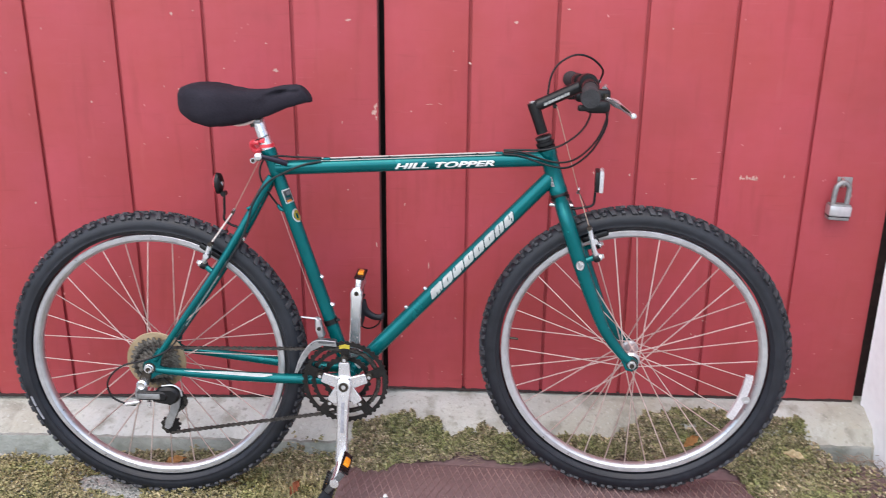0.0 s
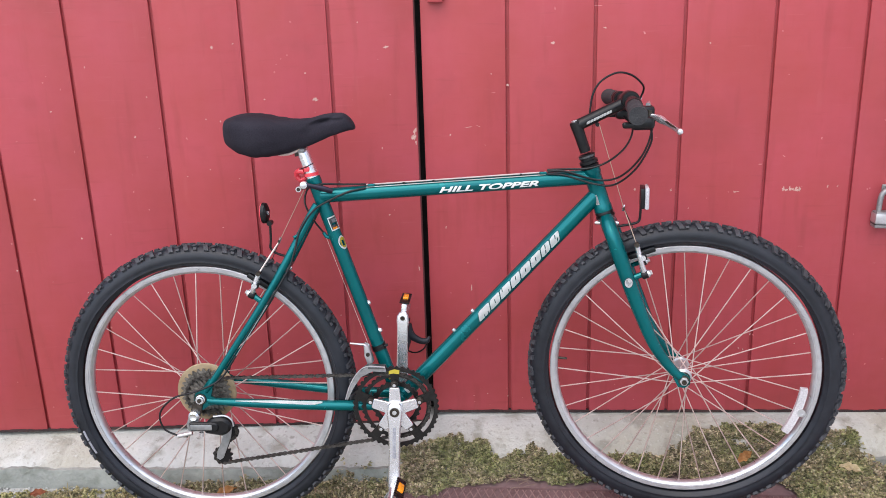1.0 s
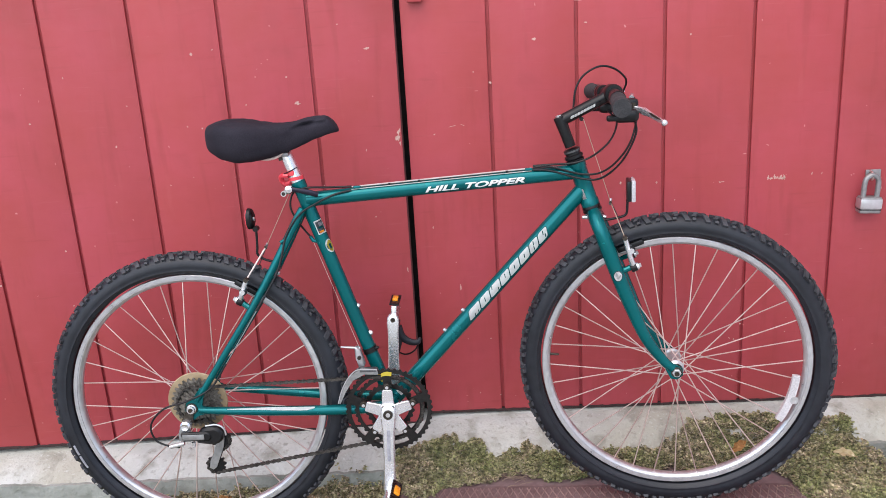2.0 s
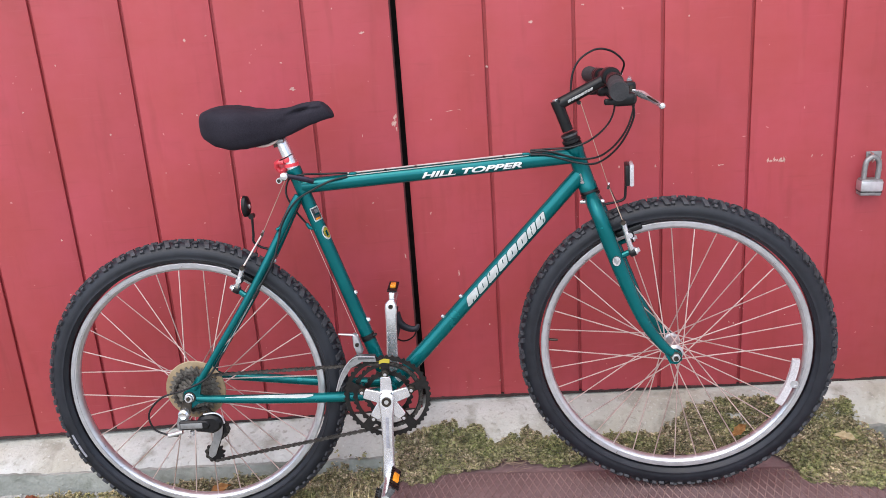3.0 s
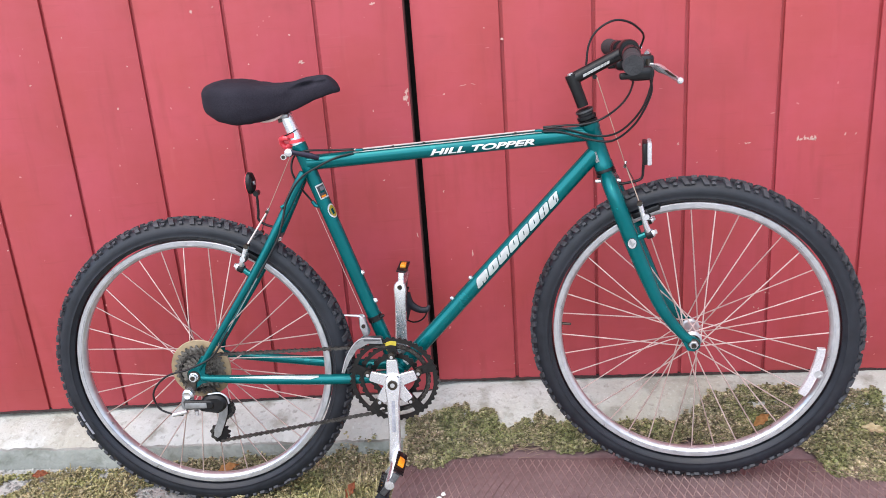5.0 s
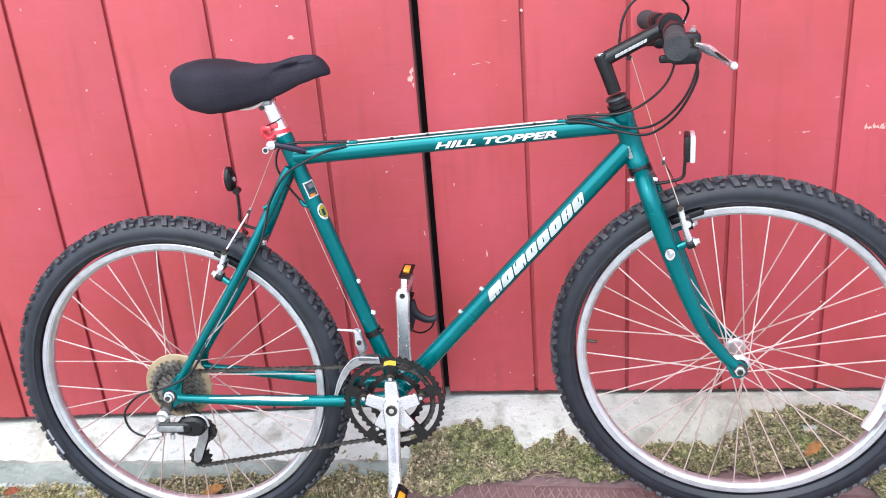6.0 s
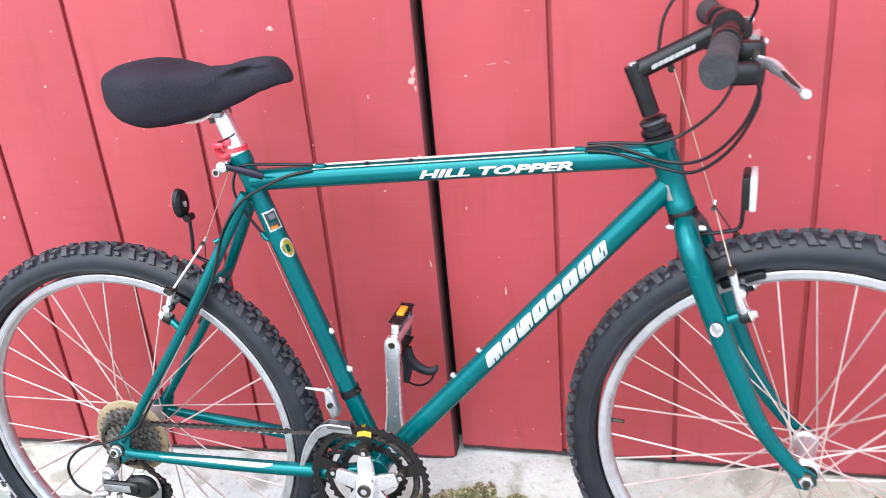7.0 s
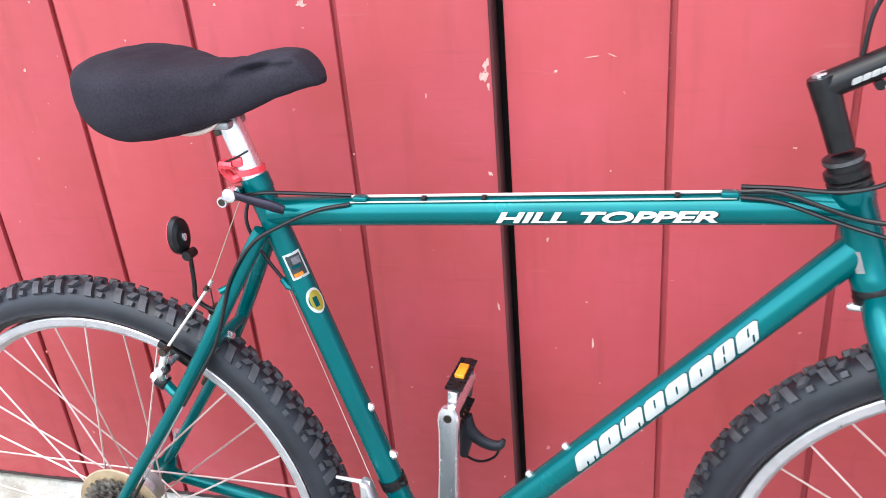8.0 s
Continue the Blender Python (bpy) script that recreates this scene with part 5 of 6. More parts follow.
part("axle_end", tube([(0, -0.0830, 0.331), (0, -0.0760, 0.331)], 0.0042, 10), GREASY, rear_wheel)
part("skewer_lever", tube(spline([(0.0, 0.084, 0.331), (0.010, 0.090, 0.350), (0.022, 0.091, 0.385)], 4), [0.006, 0.005, 0.006], 8), SILVER, rear_wheel)

# derailleurs
rd = part("rear_derailleur", lathe([(0.010, -0.070), (0.012, -0.074), (0.012, -0.088), (0.008, -0.092), (0.004, -0.090)], 16, m=at(-0.013, 0, 0.297)), SILVER, bike, "silver and black rear derailleur")
part("mount_bracket", prism([(-0.012, 0.330), (0.004, 0.322), (0.0, 0.300), (-0.010, 0.290), (-0.022, 0.292), (-0.024, 0.306)], -0.0695, -0.0735, bevel=0.001), GREASY, rd)
part("knuckle", prism([(-0.024, 0.300), (-0.006, 0.300), (-0.004, 0.276), (-0.010, 0.262), (-0.030, 0.262), (-0.032, 0.276)], -0.074, -0.088, bevel=0.003), DULL, rd)
part("link_plate", prism([(-0.024, 0.285), (0.036, 0.284), (0.044, 0.276), (0.040, 0.264), (-0.022, 0.264)], -0.084, -0.094, bevel=0.003), BLACK, rd)
part("name_plate", box(0.004, -0.0947, 0.2745, 0.048, 0.002, 0.0125, 0.0008), DULL, rd, "silver plate on the derailleur link")
part("pivot_cover", prism([(0.006, 0.258), (0.046, 0.252), (0.062, 0.258), (0.069, 0.270), (0.066, 0.284), (0.052, 0.293), (0.030, 0.292), (0.012, 0.284)], -0.066, -0.091, bevel=0.005), BLACK, rd, "black rounded pivot cover")
part("pivot_rim", tube(spline([(0.028, -0.078, 0.293), (0.052, -0.078, 0.295), (0.067, -0.078, 0.286), (0.071, -0.078, 0.270)], 4), 0.0022, 8), ALLOY, rd)
part("barrel_adjuster", tube([(-0.052, -0.087, 0.251), (-0.020, -0.087, 0.258)], [0.005, 0.006, 0.006, 0.0045], 10), ALLOY, rd)
part("limit_screw", tube([(0.003, -0.092, 0.262), (0.002, -0.092, 0.252)], 0.005, 8), SILVER, rd)
for y, mt in ((-0.062, DULL), (-0.046, GREASY)):
    part("cage", prism([(0.046, 0.262), (0.062, 0.258), (0.058, 0.236), (0.045, 0.206), (0.037, 0.187), (0.029, 0.181), (0.021, 0.186), (0.024, 0.202), (0.035, 0.224), (0.042, 0.246)], y - 0.0012, y + 0.0012, bevel=0.0006), mt, rd)
for x, z in ((0.052, 0.247), (0.034, 0.190)):
    part("jockey_wheel", moved(toothed(11, 0.0225, 0.0175, 0.004, -0.0565, -0.0515), at(x, 0, z)), BLACK, rd)
fd = part("front_derailleur", lathe([(0.0146, -0.006), (0.0166, -0.006), (0.0166, 0.006), (0.0146, 0.006)], 24, m=Matrix.Translation(CRANK.lerp(ST_TOP, 0.235)) @ SROT, closed=True), BLACK, bike, "silver front derailleur on a black band")
FP = CRANK.lerp(ST_TOP, 0.235)
part("band_bolt", tube([(FP.x + 0.014, -0.008, FP.z + 0.004), (FP.x + 0.021, -0.009, FP.z + 0.007)], 0.0032, 8), BLACK, fd)
part("derailleur_body", prism([(FP.x - 0.030, FP.z + 0.018), (FP.x - 0.018, FP.z + 0.014), (FP.x - 0.008, FP.z - 0.026), (FP.x - 0.022, FP.z - 0.034), (FP.x - 0.028, FP.z - 0.010)], -0.018, -0.036, bevel=0.003), ALLOY, fd)
part("body_screw", tube([(FP.x - 0.020, -0.034, FP.z - 0.006), (FP.x - 0.020, -0.040, FP.z - 0.006)], 0.0045, 8), GREASY, fd)
part("swing_arm", tube([(FP.x - 0.060, -0.030, FP.z + 0.018), (FP.x - 0.018, -0.026, FP.z + 0.012)], [0.002, 0.0034], 8), ALLOY, fd)
for y in (-0.066, -0.050):
    cage = prism([(0.412, 0.402), (0.372, 0.404), (0.350, 0.388), (0.333, 0.360), (0.322, 0.328), (0.327, 0.326), (0.3405, 0.354), (0.358, 0.380), (0.384, 0.393), (0.414, 0.390)], y - 0.0012, y + 0.0012, bevel=0.0006)
    part("cage", cage, DULL if y < -0.06 else CAGE, fd)
part("cage_lip", tube(spline([(0.322, -0.0675, 0.328), (0.333, -0.0675, 0.360), (0.350, -0.0675, 0.388), (0.372, -0.0675, 0.404), (0.412, -0.0675, 0.402)], 4), 0.0013, 6), ALLOY, fd)
part("cage_link", box(0.392, -0.058, 0.400, 0.036, 0.020, 0.006, 0.002), CAGE, fd)

# chain, link by link, round ring, sprocket and jockey wheels
def chain_line():
    rr, rs, y0, y1 = 0.0735, 0.0400, -0.050, -0.047
    pts = []
    for k in range(25):
        a = radians(94 - 188 * k / 24)
        pts.append((CRANK.x + rr * math.cos(a), y0, CRANK.z + rr * math.sin(a)))
    pts += [(0.034 + 0.020 * math.cos(radians(a)), -0.054, 0.190 + 0.020 * math.sin(radians(a))) for a in (-80, -120, -160, 160)]
    pts += [(0.052 + 0.020 * math.cos(radians(a)), -0.054, 0.247 + 0.020 * math.sin(radians(a))) for a in (-30, 10, 50)]
    pts += [(REAR.x + rs * math.cos(radians(a)), y1, REAR.z + rs * math.sin(radians(a))) for a in range(-60, -275, -20)]
    return pts + [pts[0]]


line = [Vector(p) for p in chain_line()]
length = sum((b - a).length for a, b in zip(line, line[1:]))
links = []
step = 0.0127
i, pos = 0, 0.0
want = 0.0
while want < length - 0.004:
    while pos + (line[i + 1] - line[i]).length < want:
        pos += (line[i + 1] - line[i]).length
        i += 1
    d = line[i + 1] - line[i]
    links.append(line[i] + d * ((want - pos) / d.length))
    want += step
bm = bmesh.new()
for k, p in enumerate(links):
    q = links[(k + 1) % len(links)]
    d = (q - p)
    if d.length > 0.02:
        continue
    a = math.degrees(math.atan2(d.z, d.x))
    wide = 0.0030 if k % 2 else 0.0020
    for s in (-1, 1):
        m = at(*((p + q) / 2)) @ turn("Y", -a)
        prism([(-0.0098, -0.0018), (-0.0075, -0.0036), (-0.0045, -0.0034), (0, -0.0020), (0.0045, -0.0034), (0.0075, -0.0036), (0.0098, -0.0018), (0.0098, 0.0018), (0.0075, 0.0036), (0.0045, 0.0034), (0, 0.0020), (-0.0045, 0.0034), (-0.0075, 0.0036), (-0.0098, 0.0018)],
              s * wide - 0.0005, s * wide + 0.0005, bm=bm, m=m)
    lathe([(0.0036, -0.0035), (0.0036, 0.0035)], 8, bm=bm, m=at(*p))
part("chain", bm, CHAIN, bike, "dark oily roller chain")

# ---- padlock and hasp ----


def padlock():
    lock = part("padlock", box(0, 0, 0, 0.050, 0.028, 0.040, 0.004, 3), DULL)
    lock.matrix_basis = at(1.084, -0.024, 0.632, turn("Y", 3))
    tagged(lock, "steel padlock hanging closed from a small hasp", "padlock")
    part("shackle", tube(spline([(-0.016, 0, 0.016), (-0.016, 0, 0.050), (-0.012, 0, 0.064), (0, 0, 0.071), (0.012, 0, 0.064), (0.016, 0, 0.050), (0.016, 0, 0.016)], 5), 0.0062, 12), DULL, lock)
    part("bumper_band", box(0, 0, -0.0105, 0.0505, 0.0285, 0.0035, 0.0012), BLACK, lock, "dark line round the lock's foot")
    part("laminated_body", box(0, 0, 0.004, 0.052, 0.030, 0.024, 0.003, 2), ALLOY, lock, "pale steel upper body")
    hasp = part("hasp", box(1.098, -0.002, 0.702, 0.036, 0.004, 0.020, 0.0015), DULL)
    tagged(hasp, "small worn steel hasp plate on the red door", "hasp")
    part("staple", tube(spline([(1.090, -0.002, 0.708), (1.088, -0.020, 0.708), (1.088, -0.026, 0.700), (1.088, -0.020, 0.692), (1.090, -0.002, 0.692)], 4), 0.003, 8), STEEL, hasp)


padlock()

# ---- chipped paint ----
for x, z, w, h in ((0.195, 0.966, 0.008, 0.009), (0.852, 0.704, 0.007, 0.017), (0.858, 0.702, 0.012, 0.008), (0.867, 0.705, 0.008, 0.018), (0.874, 0.703, 0.011, 0.009), (0.881, 0.705, 0.007, 0.020), (0.890, 0.704, 0.008, 0.019), (0.886, 0.701, 0.013, 0.007), (0.955, 0.709, 0.004, 0.009), (0.978, 0.709, 0.003, 0.008), (0.586, 0.706, 0.007, 0.008), (0.738, 0.699, 0.010, 0.005),
                   (0.10, 0.868, 0.022, 0.0022), (0.125, 0.870, 0.016, 0.0018), (0.50, 0.71, 0.008, 0.009), (0.66, 1.05, 0.006, 0.006), (0.745, 0.70, 0.012, 0.003), (0.10, 0.46, 0.006, 0.022),
                   (1.12, 0.665, 0.006, 0.009), (1.118, 0.69, 0.004, 0.006), (0.30, 1.06, 0.014, 0.008), (0.42, 1.09, 0.010, 0.006), (0.04, 0.62, 0.004, 0.010), (0.55, 0.36, 0.006, 0.004), (0.80, 0.33, 0.005, 0.004)):
    chip(right_door, x, z, w, h, tilt=random.uniform(-25, 25))
for k in range(46):
    chip(right_door, random.uniform(0.02, 1.19), random.uniform(0.14, 0.34) if k % 2 else random.uniform(0.3, 1.15), random.uniform(0.003, 0.007), random.uniform(0.002, 0.006), FLECK if k % 3 else CHIP, tilt=random.uniform(-60, 60))
for x, z, w, h in ((-0.243, 0.946, 0.022, 0.010), (-0.071, 1.061, 0.020, 0.008), (-0.010, 0.864, 0.009, 0.022), (-0.013, 0.850, 0.012, 0.020), (-0.008, 0.836, 0.006, 0.014), (-0.09, 0.825, 0.003, 0.008), (-0.474, 1.072, 0.008, 0.009),
                   (-0.012, 0.72, 0.006, 0.010), (-0.08, 0.66, 0.006, 0.006), (-0.012, 0.52, 0.005, 0.016), (-0.362, 0.949, 0.006, 0.004), (-0.64, 0.963, 0.005, 0.005), (-0.68, 0.869, 0.006, 0.006), (-0.872, 0.935, 0.007, 0.007), (-1.02, 0.542, 0.006, 0.006)):
    chip(left_door, x, z, w, h, tilt=random.uniform(-20, 20))
for k in range(46):
    chip(left_door, random.uniform(-1.15, -0.01), random.uniform(0.12, 1.15), random.uniform(0.003, 0.007), random.uniform(0.002, 0.008), FLECK if k % 3 else CHIP, tilt=random.uniform(-60, 60))

# ---- low plants ----


def carpet(name, mat, count, area, height, leaf, label, blades=0.0, seed=1):
    """Many small leaves strewn over an area; area(u, v) gives a place and a depth of growth, or None."""
    rng = np.random.default_rng(seed)
    verts, faces = [], []
    made = 0
    while made < count:
        got = area(*rng.random(2))
        if got is None:
            continue
        made += 1
        x, y, z, deep = got
        clump = 0.60 + 0.95 * noise.noise(Vector((x * 85, y * 85, 6.0)))
        z += deep * height * max(clump, 0.05) * rng.random() ** 0.7
        if rng.random() < blades:
            ln, a, lean = leaf * rng.uniform(3, 8), rng.uniform(0, 6.28), rng.uniform(0.2, 0.9)
            d = np.array([math.cos(a) * lean, math.sin(a) * lean, 1 - 0.5 * lean])
            s = np.array([-math.sin(a), math.cos(a), 0]) * 0.0011
            b = np.array([x, y, z - 0.004])
            k = len(verts)
            verts += [b - s, b + s, b + d * ln * 0.55 + s * 0.8, b + d * ln * 0.55 - s * 0.8, b + d * ln + np.array([0, 0, -0.25 * ln * lean])]
            faces += [(k, k + 1, k + 2, k + 3), (k + 3, k + 2, k + 4)]
            continue
        for _ in range(4):
            a, el, ln = rng.uniform(0, 6.28), rng.uniform(-0.1, 1.1), leaf * rng.uniform(0.6, 1.3)
            d = np.array([math.cos(a) * math.cos(el), math.sin(a) * math.cos(el), math.sin(el)])
            s = np.cross(d, [0, 0, 1.0])
            s = s / (np.linalg.norm(s) + 1e-6) * ln * 0.46
            u = np.cross(s, d)
            u = u / (np.linalg.norm(u) + 1e-9) * ln * 0.16
            b = np.array([x, y, z])
            k = len(verts)
            verts += [b, b + d * ln * 0.55 + s, b + d * ln, b + d * ln * 0.55 - s, b + d * ln * 0.5 + u]
            faces += [(k, k + 1, k + 4), (k + 1, k + 2, k + 4), (k + 2, k + 3, k + 4), (k + 3, k, k + 4)]
    me = bpy.data.meshes.new(name)
    me.from_pydata([tuple(v) for v in verts], [], faces)
    me.materials.append(mat)
    return tagged(new(name, me), label, "plants", kind="stuff")


def sill_top(x, y):
    front, back = sill_front(x), sill_back(x)
    return float(np.interp(y, [front - 0.045, front + 0.012, (front - 0.06) / 2, -0.03], [PLATE_Z, 0.053, (0.053 + back) / 2 + 0.001, back]))


BACK_X = [-0.66, -0.40, -0.20, -0.10, -0.076, -0.032, 0.012, 0.057, 0.118, 0.138, 0.143, 0.172, 0.212, 0.252, 0.291, 0.388, 0.431, 0.493, 0.557, 0.60, 0.645, 0.688, 0.766, 0.864, 0.884, 0.93, 0.963, 1.015, 1.05, 1.07, 1.095, 1.12, 1.3]
BACK_Y = [-0.19, -0.185, -0.175, -0.140, -0.118, -0.106, -0.096, -0.090, -0.100, -0.113, -0.131, -0.137, -0.122, -0.116, -0.127, -0.130, -0.125, -0.118, -0.128, -0.11, -0.085, -0.062, -0.05, -0.048, -0.06, -0.085, -0.072, -0.062, -0.065, -0.09, -0.13, -0.17, -0.20]
FRONT_X = [-0.66, -0.40, -0.10, -0.066, -0.008, 0.042, 0.122, 0.17, 0.19, 0.247, 0.283, 0.347, 0.386, 0.436, 0.475, 0.546, 0.598, 0.645, 0.712, 0.778, 0.82, 0.857, 0.868, 0.89, 0.928, 0.969, 1.009, 1.1, 1.3]
FRONT_Y = [-0.24, -0.27, -0.29, -0.248, -0.268, -0.229, -0.211, -0.203, -0.176, -0.192, -0.207, -0.214, -0.206, -0.18, -0.166, -0.189, -0.173, -0.186, -0.171, -0.146, -0.19, -0.235, -0.312, -0.326, -0.332, -0.342, -0.352, -0.33, -0.30]


def sedum_area(u, v):
    x = -0.66 + 1.95 * u
    back = float(np.interp(x, BACK_X, BACK_Y)) + 0.009 * noise.noise(Vector((x * 34, 5, 2)))
    front = float(np.interp(x, FRONT_X, FRONT_Y)) + 0.010 * noise.noise(Vector((x * 38, 9, 1)))
    y = -0.37 + 0.33 * v
    ragged = 0.016 * noise.noise(Vector((x * 55, y * 55, 11.0))) + 0.010 * noise.noise(Vector((x * 130, y * 130, 4.0)))
    if not front + ragged < y < back + ragged:
        return None
    v = min(max((y - front) / (back - front), 0.0), 1.0)
    hole = noise.noise(Vector((x * 16, y * 22, 3.0)))
    if x < 0.6 and hole + 0.25 * noise.noise(Vector((x * 45, y * 50, 8.0))) < -0.62:
        return None
    # bare concrete shows through in two places
    if (x - 0.085) ** 2 / 0.020 ** 2 + (y + 0.104) ** 2 / 0.008 ** 2 < 0.7 + 0.5 * hole or (x - 0.77) ** 2 / 0.024 ** 2 + (y + 0.098) ** 2 / 0.007 ** 2 < 0.8 + 0.5 * hole:
        return None
    edge = min(v, 1 - v) * 2
    stray = noise.noise(Vector((x * 210, y * 210, 2.0)))
    if edge * (4.0 if x < 0.6 else 7.0) + 0.7 * stray + 0.3 * hole < -0.05 or (x > 1.06 and stray < 0.18 + 2.0 * (x - 1.06)):
        return None
    if x < -0.08:
        tall = float(np.interp(x, [-0.66, -0.5, -0.36, -0.22, -0.08], [0.7, 1.5, 1.2, 1.9, 1.7]))
        return x, y, GROUND_Z, tall * (0.35 + 0.65 * v) * (0.75 + 0.5 * hole)
    z = sill_top(x, y) - 0.002
    return x, y, z, (0.25 + 0.75 * edge ** 0.6) * (0.7 + 0.6 * hole)


def moss_area(u, v):
    x = -1.45 + 1.42 * u
    y = -0.78 + 0.60 * v
    n = noise.noise(Vector((x * 4.0, y * 6.0, 9.0))) + 0.35 * noise.noise(Vector((x * 15, y * 15, 4.0)))
    lim = float(np.interp(x, [-1.45, -1.0, -0.7, -0.4, -0.1], [-0.24, -0.205, -0.19, -0.19, -0.18]))
    if y > lim + 0.02 * n or n < -0.40 - (0.10 if x > -0.55 else 0.0):
        return None
    if x > -0.10 and y < -0.20:
        return None
    return x, y, GROUND_Z, 0.35 + 0.65 * max(n + 0.3, 0)


def pebbles(name, count, x0, x1, y0, y1, seed, label):
    """Small broken stones strewn on the soil."""
    rng = np.random.default_rng(seed)
    verts, faces = [], []
    base = [(1, 0, 0), (-1, 0, 0), (0, 1, 0), (0, -1, 0), (0, 0, 1), (0, 0, -1)]
    tri = [(0, 2, 4), (2, 1, 4), (1, 3, 4), (3, 0, 4), (2, 0, 5), (1, 2, 5), (3, 1, 5), (0, 3, 5)]
    for _ in range(count):
        x, y, s, a = rng.uniform(x0, x1), rng.uniform(y0, y1), rng.uniform(0.0020, 0.0062), rng.uniform(0, 6.28)
        k = len(verts)
        for px, py, pz in base:
            j = rng.uniform(0.6, 1.1)
            verts.append((x + s * j * (px * math.cos(a) - py * math.sin(a)), y + s * j * (px * math.sin(a) + py * math.cos(a)), GROUND_Z + 0.002 + s * 0.55 * j * pz))
        faces += [(k + p, k + q, k + t) for p, q, t in tri]
    me = bpy.data.meshes.new(name)
    me.from_pydata(verts, [], faces)
    me.materials.append(PEBBLE)
    return tagged(new(name, me), label, "gravel", kind="stuff")


pebbles("gravel", 7000, -1.5, -0.1, -0.75, -0.175, 11, "fine grey and white gravel on the soil")
carpet("stonecrop", SEDUM, 43000, sedum_area, 0.032, 0.0068, "olive and reddish stonecrop creeping over the sill and plate", 0.0, 3)
carpet("mossy_grass", GRASS, 30000, moss_area, 0.022, 0.0068, "yellowish green moss and short grass on the soil", 0.015, 5)


def dry_stems(name, spots, label):
    """Thin bent dead stems lying about some spots (x, y, z, spread, how many), as one tangle."""
    rng = np.random.default_rng(21)
    bm = bmesh.new()
    for x, y, z, spread, count in spots:
        for _ in range(count):
            a, ln = rng.uniform(-0.9, 0.9) + (math.pi if rng.random() < 0.5 else 0.0), rng.uniform(0.015, 0.05)
            px, py = x + rng.normal(0, spread), y + rng.normal(0, spread * 0.45)
            bend = rng.uniform(-1.1, 1.1)
            pts = [(px + ln * f * math.cos(a + bend * f), py + ln * f * math.sin(a + bend * f), z + 0.004 + 0.25 * ln * math.sin(2.6 * f) * rng.uniform(0.3, 1.0)) for f in (0, 0.35, 0.7, 1)]
            tube(pts, [0.0008, 0.0007, 0.0004], 4, bm=bm)
    return tagged(part(name, bm, TWIG), label, "dry stems", kind="stuff")


dry_stems("dry_stems", [(0.21, -0.205, PLATE_Z, 0.03, 24), (0.06, -0.10, 0.065, 0.030, 30), (0.78, -0.10, 0.075, 0.03, 10), (1.12, -0.25, PLATE_Z, 0.06, 80), (0.93, -0.30, PLATE_Z, 0.05, 24), (0.60, -0.18, PLATE_Z, 0.05, 16), (1.16, -0.17, PLATE_Z, 0.04, 40)],
          "dead brown stonecrop stems lying on plate and sill")


def tuft_area(u, v):
    x, y = -0.28 + 0.21 * u, -0.40 + 0.20 * v
    return x, y, GROUND_Z, 0.6 + 0.4 * noise.noise(Vector((x * 20, y * 20, 1)))


carpet("grass_tuft", GRASS, 420, tuft_area, 0.03, 0.0078, "loose tuft of dry yellow-green grass", 0.7, 8)


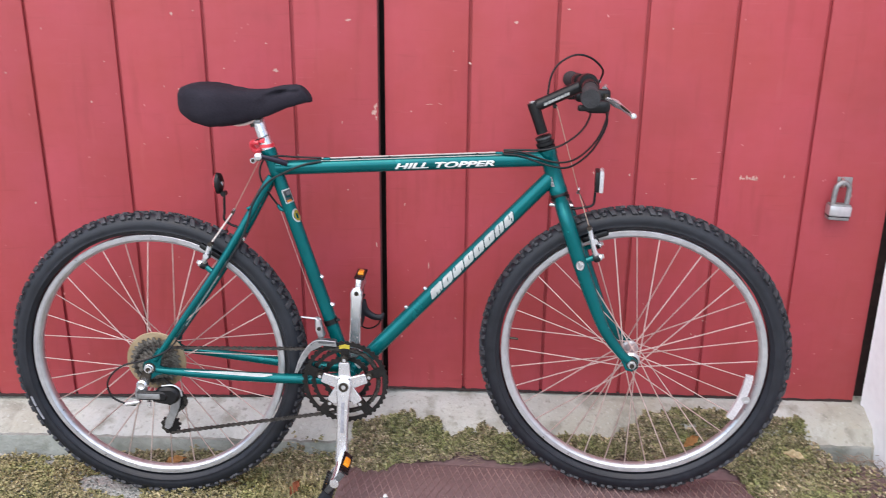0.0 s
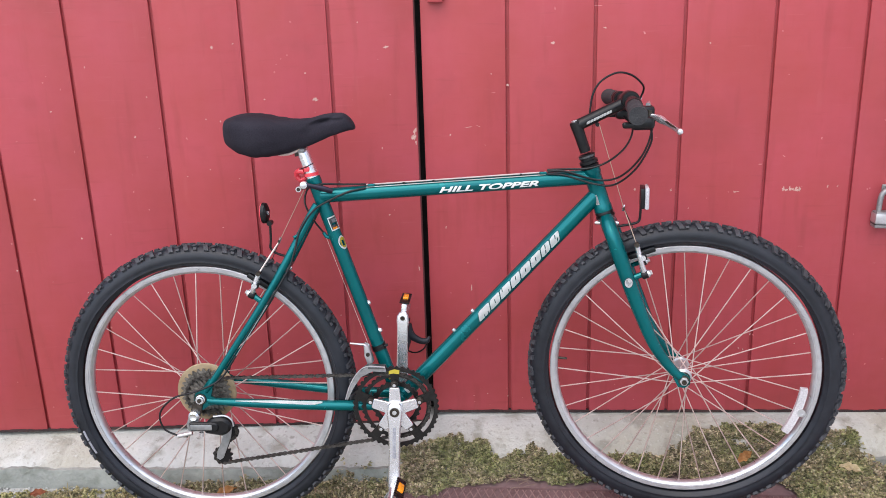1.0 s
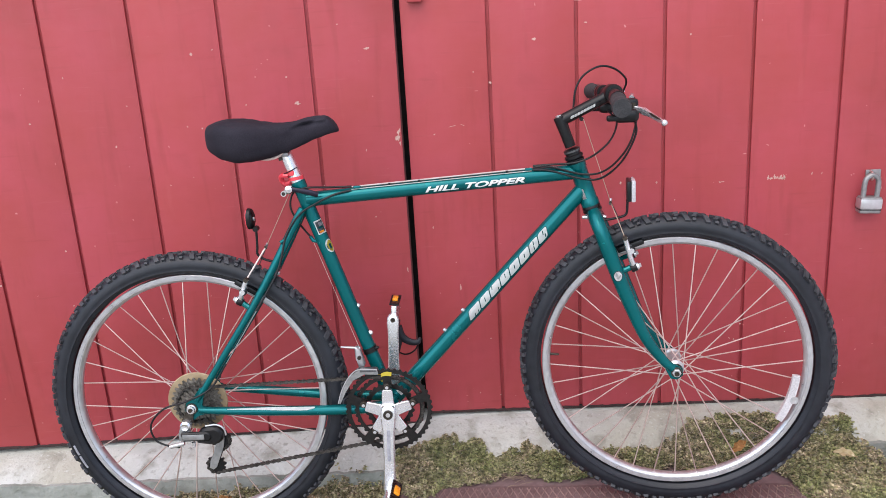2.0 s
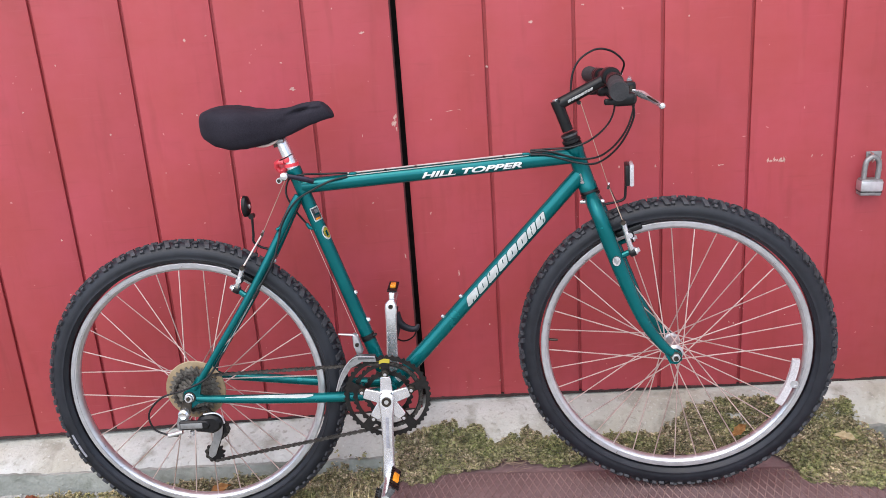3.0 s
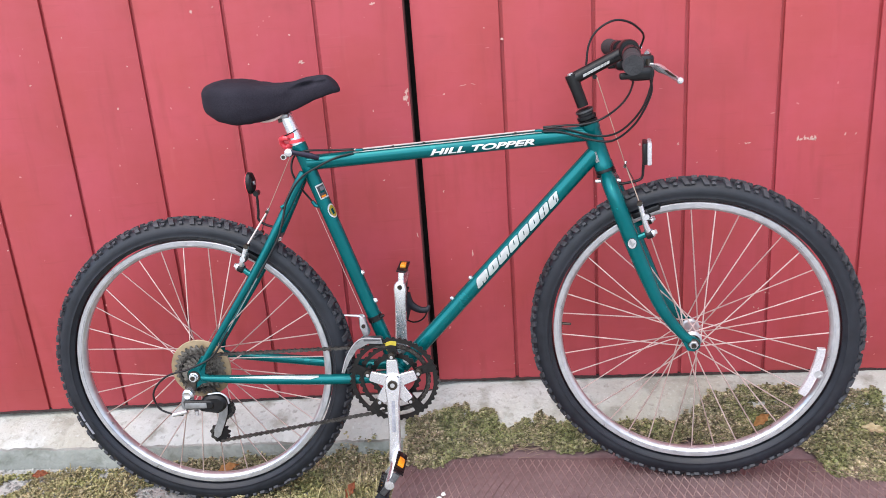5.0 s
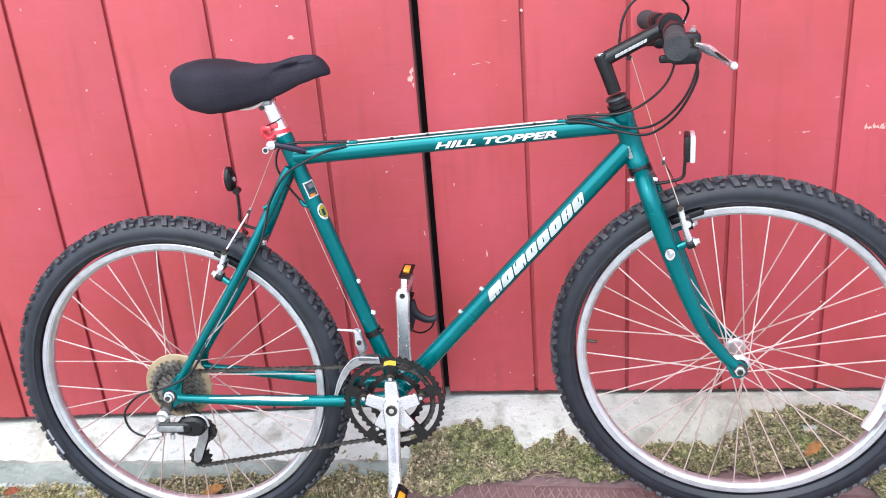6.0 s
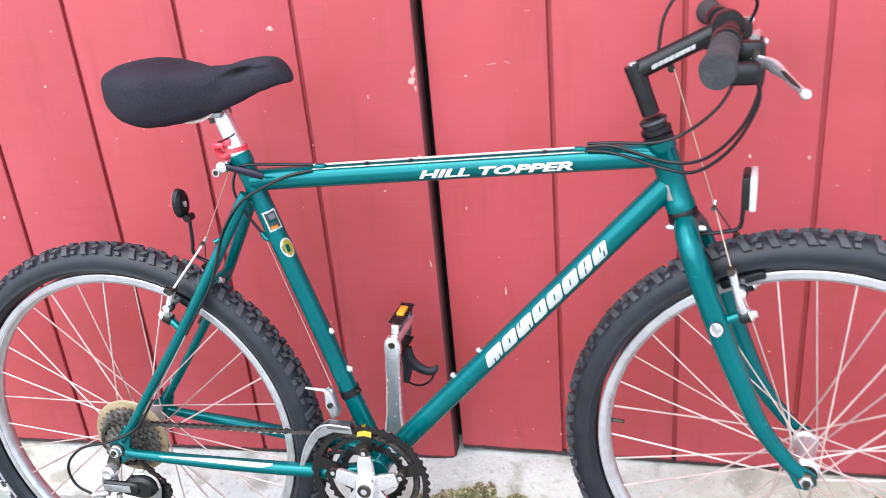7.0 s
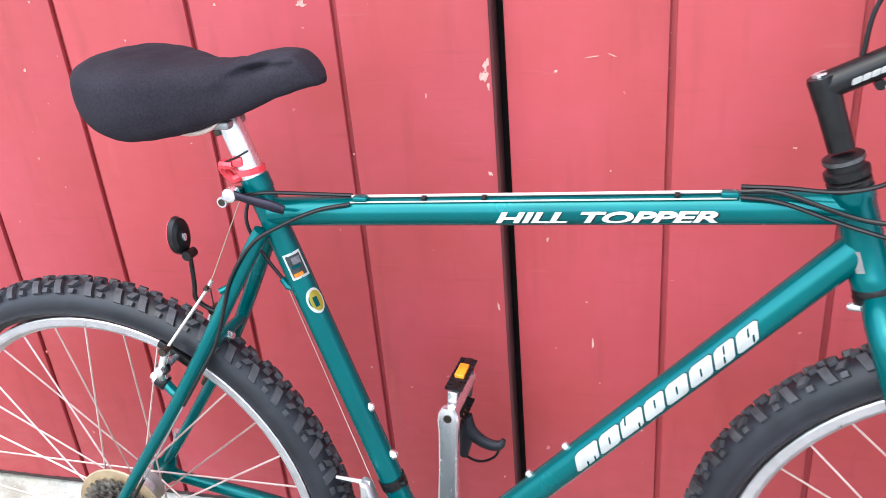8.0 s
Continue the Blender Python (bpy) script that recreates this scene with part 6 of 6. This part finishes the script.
def dry_leaf(x, y, z, size, mat, spin, label):
    """A curled fallen leaf."""
    n = 12
    bm = bmesh.new()
    rows = []
    for i in range(n + 1):
        t = i / n
        w = 0.42 * math.sin(math.pi * min(t * 1.08, 1)) ** 0.8 * (1 + 0.16 * math.sin(t * 22)) + 0.01
        rows.append([bm.verts.new(((t - 0.5) * size, k * w * size * 0.5, 0.10 * size * k * k + 0.12 * size * math.sin(t * 3.1) + 0.03 * size * math.sin(t * 17 + k * 2))) for k in (-1, -0.5, 0, 0.5, 1)])
    for a, b in zip(rows, rows[1:]):
        for k in range(4):
            bm.faces.new((a[k], a[k + 1], b[k + 1], b[k]))
    bmesh.ops.solidify(bm, geom=bm.faces[:], thickness=0.0006)
    ob = part("fallen_leaf", bm, mat)
    ob.matrix_basis = at(x, y, z) @ turn("X", random.uniform(22, 38)) @ turn("Z", spin)
    return tagged(ob, label, "leaf", group="fallen leaves")


dry_leaf(0.997, -0.204, 0.066, 0.054, PALE_LEAF, -20, "pale tan fallen leaf lying on stonecrop")
dry_leaf(0.757, -0.172, 0.080, 0.050, LEAF, 35, "brown fallen leaf lying on stonecrop")
dry_leaf(-0.503, -0.250, 0.022, 0.058, LEAF, 30, "tan fallen leaf lying on moss")
dry_leaf(-0.975, -0.25, 0.018, 0.044, RUST_LEAF, 10, "rust red fallen leaf lying on moss")
dry_leaf(-0.19, -0.33, 0.016, 0.045, RUST_LEAF, 70, "rust brown fallen leaf in the grass tuft")


def bit(name, x, y, z, size, mat, label, category):
    """A small broken crumb lying loose."""
    bm = bmesh.new()
    bmesh.ops.create_icosphere(bm, subdivisions=1, radius=size)
    for v in bm.verts:
        v.co = Vector((v.co.x * random.uniform(0.6, 1.3), v.co.y * random.uniform(0.6, 1.2), v.co.z * 0.5))
    ob = part(name, bm, mat, sharp=0.2)
    ob.matrix_basis = at(x, y, z, turn("Z", random.uniform(0, 180)))
    return tagged(ob, label, category, group="loose crumbs")


bit("petal", 0.026, -0.372, PLATE_Z + 0.003, 0.007, LETTER, "small pale petal lying on the floor plate", "petal")
bit("petal", 0.018, -0.385, PLATE_Z + 0.003, 0.006, LETTER, "small pale petal lying on the floor plate", "petal")
for x, y, z, s in ((1.115, -0.045, 0.100, 0.008), (1.135, -0.060, 0.092, 0.004), (1.16, -0.050, 0.098, 0.004), (0.46, -0.05, 0.097, 0.004), (-0.62, -0.09, 0.085, 0.005)):
    bit("pebble", x, y, z, s, SOIL, "small dark pebble lying on the concrete sill", "pebble")
button = part("turn_button", box(0.030, -0.010, 1.190, 0.036, 0.020, 0.066, 0.004), RED)
tagged(button, "red painted wooden turn button on the door", "turn button")
